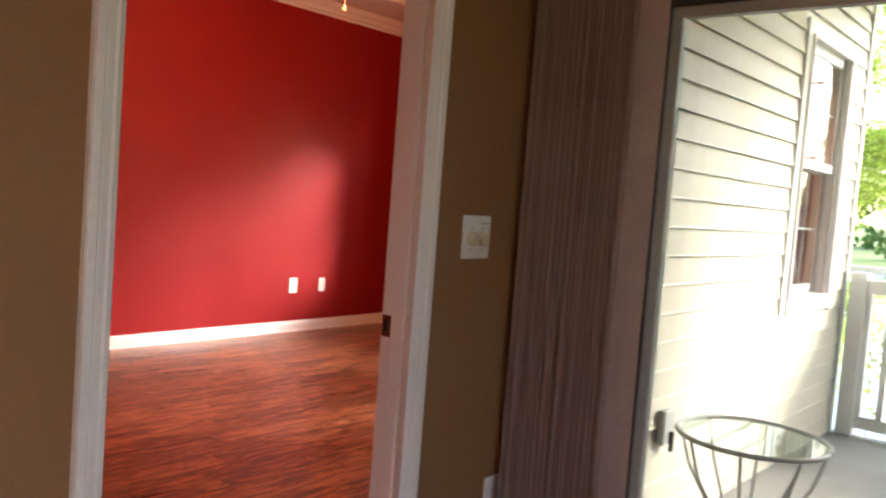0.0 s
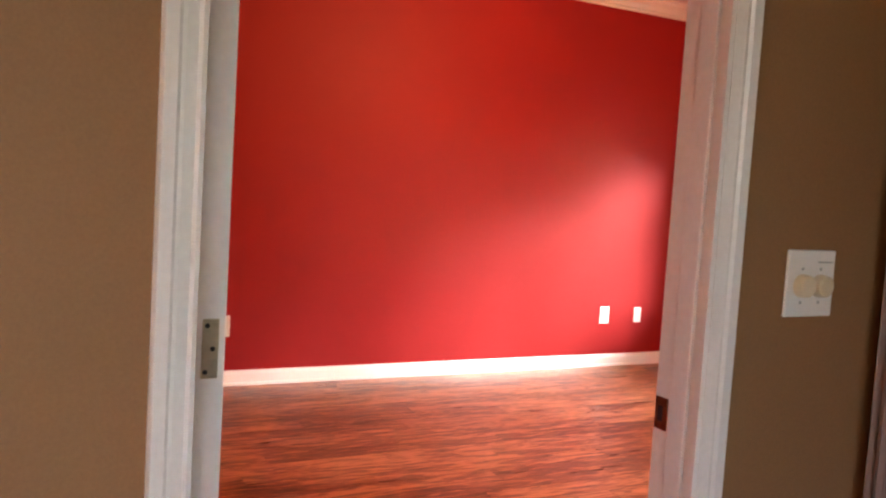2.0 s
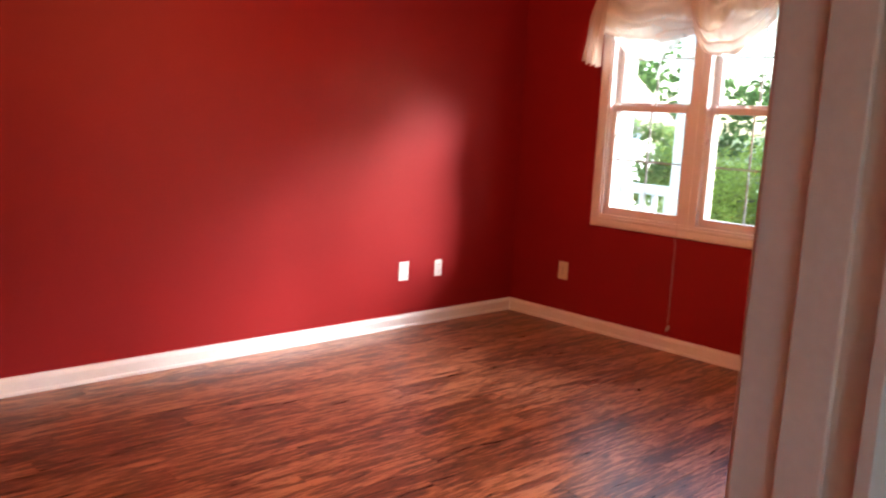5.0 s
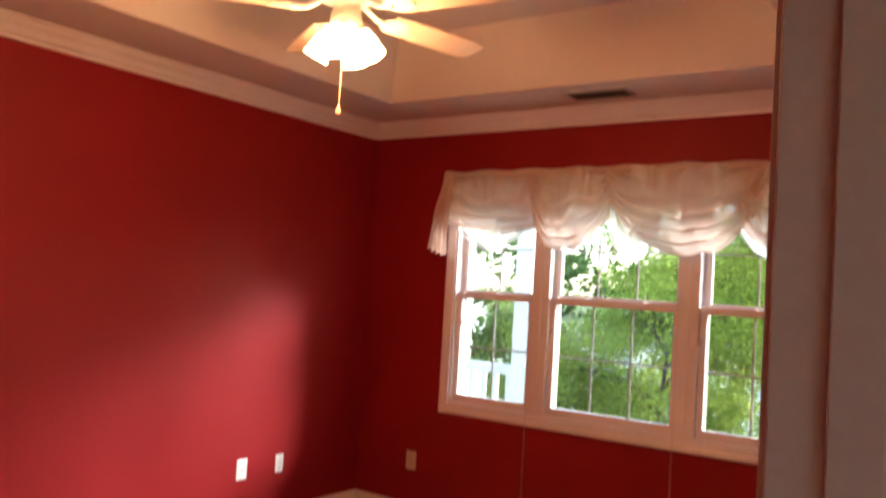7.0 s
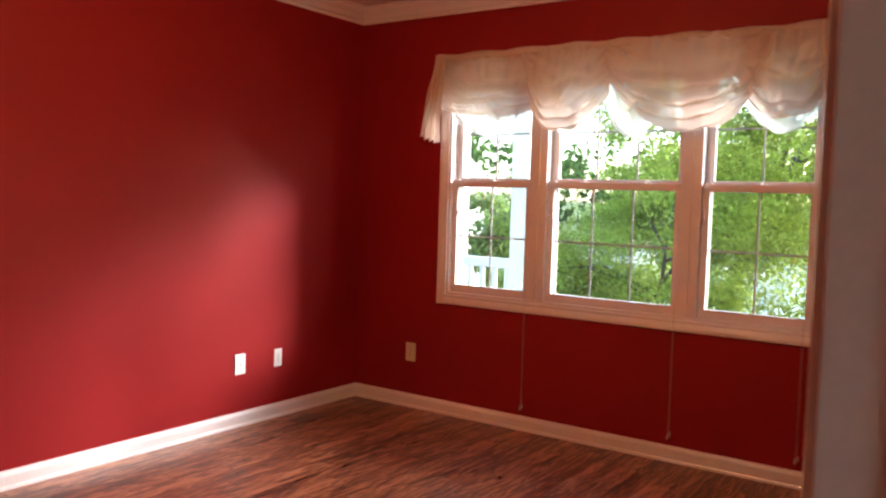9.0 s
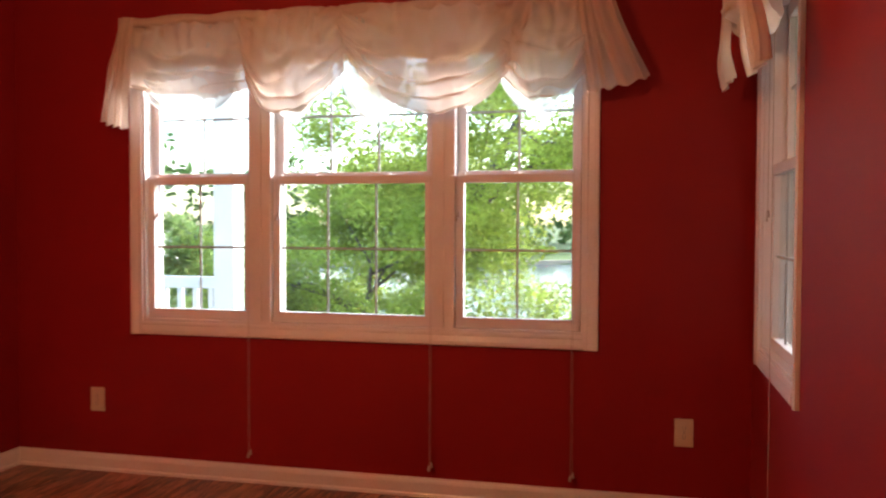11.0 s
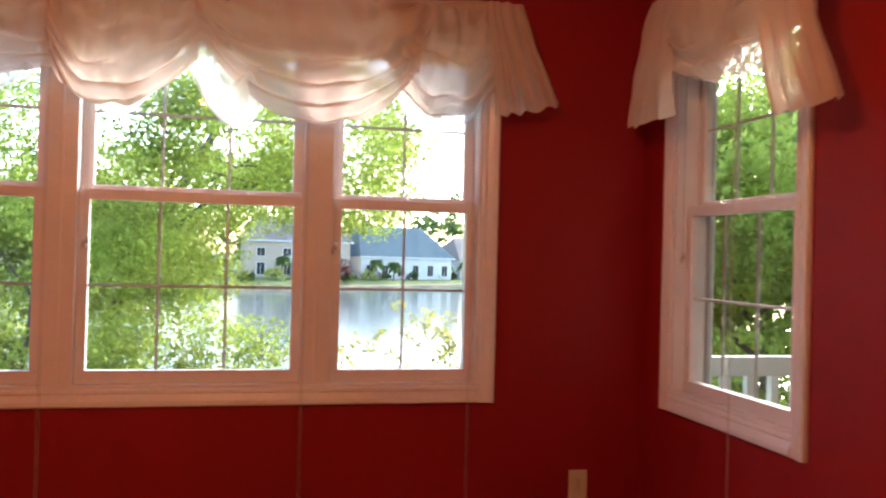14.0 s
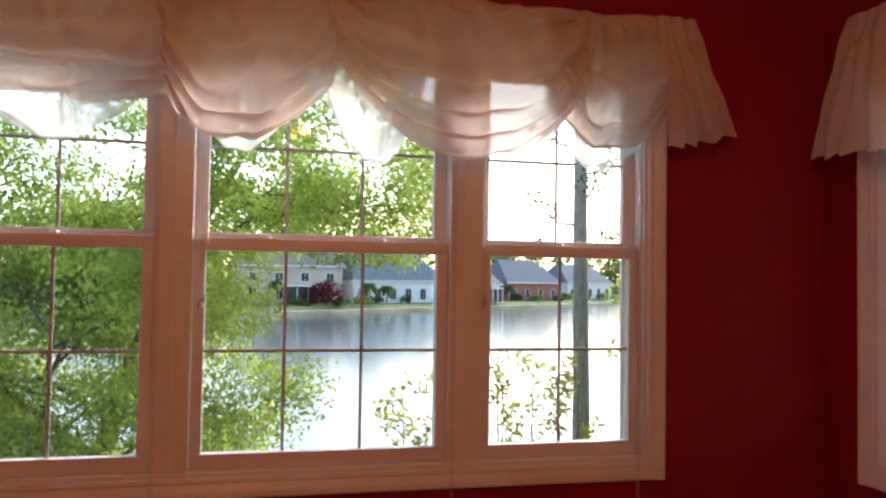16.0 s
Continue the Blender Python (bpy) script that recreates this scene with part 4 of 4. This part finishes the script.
def far_house(x, y, turn, w, d, h, roof_h, wall, roof, label, bays, two=False, porch=False):
    z = ground_height(x, y) - 0.1
    o = tagged(empty("house", Matrix.Translation((x, y, z)) @ pose(0, 0, 0, 0, 0, turn)), label, "house", "lakeside houses")
    Build().box(-w / 2, -d / 2, 0, w / 2, d / 2, h).done("wall", wall, o)
    e = 0.5
    b = Build()
    x0, x1, y0, y1, r = -w / 2 - e, w / 2 + e, -d / 2 - e, d / 2 + e, min(w, d) * 0.28
    b.add([(x0, y0, h), (x1, y0, h), (x1, y1, h), (x0, y1, h), (x0 + r, 0, h + roof_h), (x1 - r, 0, h + roof_h)],
          [(0, 1, 5, 4), (1, 2, 5), (2, 3, 4, 5), (3, 0, 4), (3, 2, 1, 0)])
    b.done("roof", roof, o)
    Build().box(x0, y0, h - 0.25, x1, y0 + 0.12, h + 0.02).done("eave", EXTWHITE, o)
    for k in range(bays):
        cx = -w / 2 + w * (k + 0.5) / bays
        for zz in ((0.6, 3.6) if two else (0.6,)):
            hh = 1.9 if zz < 1 else 1.3
            Build().box(cx - 0.75, -d / 2 - 0.06, zz - 0.1, cx + 0.75, -d / 2 - 0.03, zz + hh + 0.1).done("window_frame", EXTWHITE, o)
            Build().box(cx - 0.62, -d / 2 - 0.08, zz, cx - 0.03, -d / 2 - 0.055, zz + hh).box(cx + 0.03, -d / 2 - 0.08, zz, cx + 0.62, -d / 2 - 0.055, zz + hh).done("window_pane", DARKGLASS, o)
    if porch:
        b = Build().box(-w * 0.1, -d / 2 - 3, 2.7, w * 0.35, -d / 2 - 0.1, 2.95)
        for k in range(5):
            px = -w * 0.1 + 0.1 + k * (w * 0.45 - 0.35) / 4
            b.box(px, -d / 2 - 2.95, 0, px + 0.15, -d / 2 - 2.8, 2.7)
        b.done("porch", EXTWHITE, o)
        Build().box(-w * 0.1 + 0.3, -d / 2 - 2.4, 0.1, w * 0.35 - 0.2, -d / 2 - 2.3, 2.6).done("porch_screen", DARKGLASS, o)
    return o


far_house(9, 140, 8, 17, 9, 6.2, 4.0, PEACH, TANROOF, "peach two-storey house with a tan roof", 4, True, True)
far_house(27, 150, 25, 20, 12, 4.0, 5.6, EXTWHITE, TEAL, "white house under a steep teal roof", 6)
far_house(62, 176, 28, 17, 11, 4, 5.0, BRICK, SLATE, "red brick house with a blue-grey roof", 4)
far_house(45, 160, 28, 13, 9, 3.6, 4.6, EXTWHITE, TANROOF, "white house with a tan roof and porch", 4, False, True)
far_house(84, 196, 30, 18, 11, 4, 4.6, EXTWHITE, SLATE, "white house with a grey roof", 5)
far_house(-26, 30, 20, 14, 10, 6.5, 4, EXTWHITE, TANROOF, "pale neighbouring apartment block with a grey roof", 4, True)


# ---- trees ----
def leaf_cloud(centres, per, size, spread, seed, flat=0.75):
    """Small two-triangle leaves strewn about centres of clumps."""
    r = np.random.RandomState(seed)
    c = np.repeat(np.array(centres, float), per, axis=0)
    n = len(c)
    dirs = r.normal(size=(n, 3))
    dirs /= np.linalg.norm(dirs, axis=1)[:, None]
    c = c + dirs * (spread * r.uniform(0.15, 1, size=(n, 1)) ** 0.6) * np.array([1, 1, flat])
    a = r.normal(size=(n, 3))
    a /= np.linalg.norm(a, axis=1)[:, None]
    b_ = np.cross(a, r.normal(size=(n, 3)))
    b_ /= np.linalg.norm(b_, axis=1)[:, None]
    s = size * r.uniform(0.6, 1.3, size=(n, 1))
    v = np.stack([c - a * s, c + b_ * s * 0.5, c + a * s, c - b_ * s * 0.5], axis=1).reshape(-1, 3)
    f = np.arange(4 * n).reshape(-1, 4)
    return v, f


def leaf_part(name, v, f, mat, parent):
    data = bpy.data.meshes.new(name)
    data.from_pydata(v.tolist(), [], f.tolist())
    data.materials.append(mat)
    ob = new(name, data)
    ob.parent = parent
    return tagged(ob, kind="stuff")


def tree(x, y, base, height, crown, crown_z, trunk, leaf, bark, seed, clumps=140, per=70, size=0.07, spread=0.55, label="leafy tree", lean=0.0, shift=0.0, keep=None):
    """Tapered trunk, branching limbs, leaves in uneven clumps round the limb ends."""
    r = random.Random(seed)
    o = tagged(empty("tree", Matrix.Translation((x, y, base))), label, "tree", "trees by the lake")
    b = Build()
    pts = [(lean * t * t + 0.12 * math.sin(3 * t + seed), 0.1 * math.sin(4 * t + 2 * seed), height * 0.75 * t) for t in (0, 0.2, 0.4, 0.6, 0.8, 1)]
    b.tube(pts, [trunk * (1 - 0.75 * t) for t in (0, 0.2, 0.4, 0.6, 0.8, 1)], 10)
    cents = []
    limbs = 16
    for i in range(limbs):
        t = r.uniform(0.25, 1)
        k = min(4, int(t * 5))
        p = Vector(pts[k]).lerp(Vector(pts[k + 1]), t * 5 - k)
        ang = 2.4 * i + r.uniform(-0.4, 0.4)
        reach = crown * r.uniform(0.7, 1.05) * (1.05 - 0.35 * t)
        e = p + Vector((reach * math.cos(ang), reach * math.sin(ang), reach * r.uniform(0.0, 0.6) + 0.2))
        if keep and not keep(e.x + x, e.z + base):
            continue
        mid = p.lerp(e, 0.5) + Vector((0, 0, 0.15 * reach))
        rr = trunk * 0.32 * (1.1 - t)
        b.tube([p, mid, e], [rr + 0.02, rr * 0.6 + 0.012, 0.008], 6)
        for s in range(5):
            q = mid.lerp(e, r.uniform(0, 1))
            e2 = q + Vector((r.uniform(-1, 1), r.uniform(-1, 1), r.uniform(-0.5, 0.7))) * reach * 0.45
            b.tube([q, e2], [0.014, 0.004], 5)
            cents += [e2, q.lerp(e2, 0.6)]
        cents += [e, mid.lerp(e, 0.7)]
    b.done("trunk_and_limbs", bark, o, smooth=True)
    while len(cents) < clumps:
        a, z, q = r.uniform(0, 6.283), r.uniform(-1, 1), r.uniform(0.5, 1) ** 0.5
        s = math.sqrt(1 - z * z)
        cents.append(Vector((shift + crown * q * s * math.cos(a), crown * q * s * math.sin(a), crown_z + q * z * (height - crown_z))))
    cents = [c for c in cents if keep is None or keep(c.x + x, c.z + base)]
    v, f = leaf_cloud([tuple(c) for c in cents], per, size, spread, seed, 0.55)
    leaf_part("leaves", v, f, leaf, o)
    return o


# a high open crown reaching over the water, and a low bushy one beside it
tree(-0.2, 8.4, -3.3, 8.3, 3.1, 6.2, 0.2, LEAF, BARK, 3, 380, 300, 0.034, 0.5, "bright green leafy tree before the lake", 1.8, 1.6,
     lambda x, z: (z > 1.7 or x < 1.2) and z < 2.0 + (x + 2.3) * 0.9)
tree(-0.5, 7.4, -3.3, 5.5, 2.4, 3.0, 0.09, LEAF, BARK, 23, 320, 270, 0.033, 0.5, "low green leafy tree under the taller one", 0.0, 0.6,
     lambda x, z: x < (2.4 if z < 0.4 else 1.8))
tree(-9.0, 18, -3.4, 5.6, 1.7, 3.4, 0.16, LEAFMID, BARK, 8, 120, 60, 0.09, 0.6, "dark green leafy tree")
tree(11.5, 8.0, -3.3, 9.5, 3.2, 5.2, 0.26, LEAFMID, BARK, 12, 260, 150, 0.065, 0.7, "dark green leafy tree beside the balcony")
tree(8.5, 5.8, -3.3, 7.4, 2.2, 4.2, 0.16, LEAF, BARK, 15, 380, 220, 0.05, 0.65, "green tree beside the balcony")

# pine with a bare trunk
pn = tagged(empty("pine_tree", Matrix.Translation((7.9, 12, -3.6))), "tall pine with a bare grey trunk", "tree", "trees by the lake")
b = Build().tube([(0.04, 0, 0), (0.02, 0, 3), (-0.03, 0, 6.1), (-0.04, 0, 9), (0.1, 0, 14)], [0.2, 0.16, 0.135, 0.12, 0.05], 10)
r = random.Random(4)
cents = []
for i in range(16):
    z = 5.6 + 0.5 * i
    a = 2.2 * i + 0.3
    ln = r.uniform(0.7, 1.5) if i else 0.8
    e = (ln * math.cos(a), ln * math.sin(a), z + 0.4)
    b.tube([(0, 0, z), (e[0] * 0.5, e[1] * 0.5, z + 0.05), e], [0.035, 0.025, 0.008], 6)
    cents += [e, (e[0] * 0.75, e[1] * 0.75, z + 0.3)]
b.done("trunk_and_limbs", PINEBARK, pn, smooth=True)
v, f = leaf_cloud(cents, 70, 0.05, 0.4, 9)
leaf_part("needles", v, f, NEEDLE, pn)

# young saplings just outside the window
for i, (x, y, top) in enumerate([(3.85, 5.0, 0.75), (4.1, 5.1, 0.55), (4.45, 5.2, 0.62), (4.75, 5.0, 0.5), (3.1, 4.8, 0.5), (3.4, 5.0, 0.1), (4.95, 5.3, 0.62)]):
    r = random.Random(40 + i)
    o = tagged(empty("sapling", Matrix.Translation((x, y, -3.3))), "thin sapling with sparse yellow-green leaves", "sapling", "saplings")
    h = top + 3.3
    b = Build().tube([(0, 0, 0), (0.05, 0, h * 0.5), (r.uniform(-0.1, 0.1), 0, h)], [0.02, 0.012, 0.004], 6)
    cents = [(r.uniform(-0.05, 0.05), 0, h)]
    for k in range(9):
        z = h - 0.15 - k * 0.13
        e = (r.uniform(-0.3, 0.3), r.uniform(-0.25, 0.25), z + 0.22)
        b.tube([(0.04, 0, z), e], [0.006, 0.002], 5)
        cents += [e, (e[0] * 0.6, e[1] * 0.6, z + 0.1)]
    b.done("stems", BARK, o)
    v, f = leaf_cloud(cents, 16, 0.032, 0.1, 60 + i)
    leaf_part("leaves", v, f, LEAFYOUNG, o)


def far_bush(x, y, r0, h, mat, seed, name="bush", label="rounded garden bush on the far bank", size=0.22, n=60):
    r = random.Random(seed)
    z = ground_height(x, y)
    o = tagged(empty(name, Matrix.Translation((x, y, z))), label, "bush", "far bank planting")
    Build().tube([(0, 0, -0.1), (0, 0, h * 0.6)], [0.12, 0.05], 6).done("stem", BARK, o)
    c = []
    for _ in range(n):
        a, q = r.uniform(0, 6.283), r.uniform(0, 1) ** 0.5
        c.append((r0 * q * math.cos(a), r0 * q * math.sin(a), h * (0.12 + 0.8 * r.uniform(0, 1) * math.sqrt(max(0.05, 1 - 0.8 * q * q)))))
    v, f = leaf_cloud(c, 14, size, 0.35 * r0 * 0.6, seed)
    leaf_part("leaves", v, f, mat, o)


far_bush(14.8, 131, 2.9, 4.4, LEAFRED, 3, label="round maroon-leaved shrub on the far bank", n=110)
k = 0
for x in range(-40, 100, 5):
    rr = random.Random(x)
    far_bush(x + rr.uniform(-2, 2), bank(x) + rr.uniform(6, 11), rr.uniform(1.0, 1.9), rr.uniform(1.2, 2.2), (LEAF, LEAFDARK, LEAFDARK)[k % 3], 100 + x, n=36)
    k += 1


def far_palm(x, y, h, seed):
    z = ground_height(x, y)
    o = tagged(empty("palm_tree", Matrix.Translation((x, y, z))), "small palm on the far bank", "tree", "far palms")
    Build().tube([(0, 0, -0.1), (0.1, 0, h * 0.5), (0, 0, h)], [0.2, 0.16, 0.18], 7).done("trunk", PINEBARK, o)
    r = random.Random(seed)
    b = Build()
    for i in range(22):
        a, el = 2.4 * i, r.uniform(-0.4, 1.0)
        dx, dy = math.cos(a), math.sin(a)
        p = [(t * 1.5 * dx, t * 1.5 * dy, h + 1.3 * el * t - 1.5 * t * t) for t in (0, 0.33, 0.66, 1)]
        w = (0.08, 0.28, 0.3, 0.05)
        b.add([(px - dy * q, py + dx * q, pz) for (px, py, pz), q in zip(p, w)] + [(px + dy * q, py - dx * q, pz) for (px, py, pz), q in zip(p, w)], [(0, 1, 5, 4), (1, 2, 6, 5), (2, 3, 7, 6)])
    b.done("fronds", LEAFDARK, o)


for i, (x, y, h) in enumerate([(6.5, 125, 3.6), (22.5, 136, 3.4), (25.8, 138, 3.0), (38, 150, 3.0), (42, 153, 3.2), (57, 166, 3.0)]):
    far_palm(x, y, h, i)
# woods behind the far houses
r = random.Random(77)
cents = []
for _ in range(900):
    x = r.uniform(-190, 230)
    y = bank(max(-80, min(170, x))) + r.uniform(38, 62)
    cents.append((x, y, -3 + r.uniform(0.5, 21) * (0.75 + 0.25 * math.sin(x * 0.21) * math.sin(x * 0.067 + 1))))
v, f = leaf_cloud(cents, 22, 0.9, 3.0, 5)
data = bpy.data.meshes.new("far_woods")
data.from_pydata(v.tolist(), [], f.tolist())
data.materials.append(LEAFDARK)
tagged(new("far_woods", data), "distant line of green woods beyond the lake", "woods", kind="stuff")

# ---- the building's outer skin, lower storey and roof ----
b = Build()
b.box(-T - 0.02, T, -0.25, NW[0] - 0.02, T + 0.02, 3.3).box(NW[1] + 0.02, T, -0.25, E2, T + 0.02, 3.3)
b.box(NW[0] - 0.02, T, -0.25, NW[1] + 0.02, T + 0.02, NW[2] - 0.02).box(NW[0] - 0.02, T, NW[3] + 0.02, NW[1] + 0.02, T + 0.02, 3.3)
b.box(-T - 0.02, S - T, -0.25, -T, T, 3.3).box(-T - 0.02, S - T - 0.02, -0.25, HALL - 0.21, S - T, 3.3)
tagged(b.done("wall_outer_skin", SIDE), "cream vinyl siding on the outer walls", "siding", kind=ROOM)
b = Build().box(-T - 0.02, S - T - 0.02, -3.6, HALL, T + 0.02, -0.25).box(HALL, -8.35, -3.6, 8.15, HN + T, -0.25)
tagged(b.done("wall_lower_storey", SIDE), "cream sided storey below the rooms", "wall", kind=ROOM)
b = Build().box(-T - 0.3, S - T - 0.3, 3.32, HALL, T + 0.3, 3.5).box(HALL, -8.6, 3.32, 8.4, HN + T + 0.1, 3.5)
tagged(b.done("roof", TANROOF), "flat roof slab over the rooms", "roof", kind=ROOM)

# ---- floor planks ----
PW, PL = 0.118, 1.21
plank = {}
r = random.Random(5)
row = 0
x = 0.0
while x < W - 0.001:
    x1 = min(x + PW, W)
    y = S + ((row * 0.437) % 1.0) * PL - PL
    while y < 0:
        a, e = max(y, S), min(y + PL, 0.0)
        if e - a > 0.02:
            key = (round(x1 - x, 3), round(e - a, 3))
            if key not in plank:
                b = Build().box(0.0006, 0.0006, -0.02, x1 - x - 0.0006, e - a - 0.0006, 0.0)
                o = b.done("plank", WOOD, floor)
                plank[key] = o.data
            else:
                o = new("plank", plank[key])
                o.parent = floor
            o.location = (x, a, -0.0002 * r.random())
        y += PL
    x = x1
    row += 1
o = Build().box(0, 0, -0.02, HALL - W, DOOR[1] - DOOR[0], -0.0005).done("plank", WOOD, floor)
o.location = (W, DOOR[0], 0)
o = Build().box(HALL + 0.001, -8.2, -0.02, 8.0, HN, 0).done("plank", WOOD, floor)
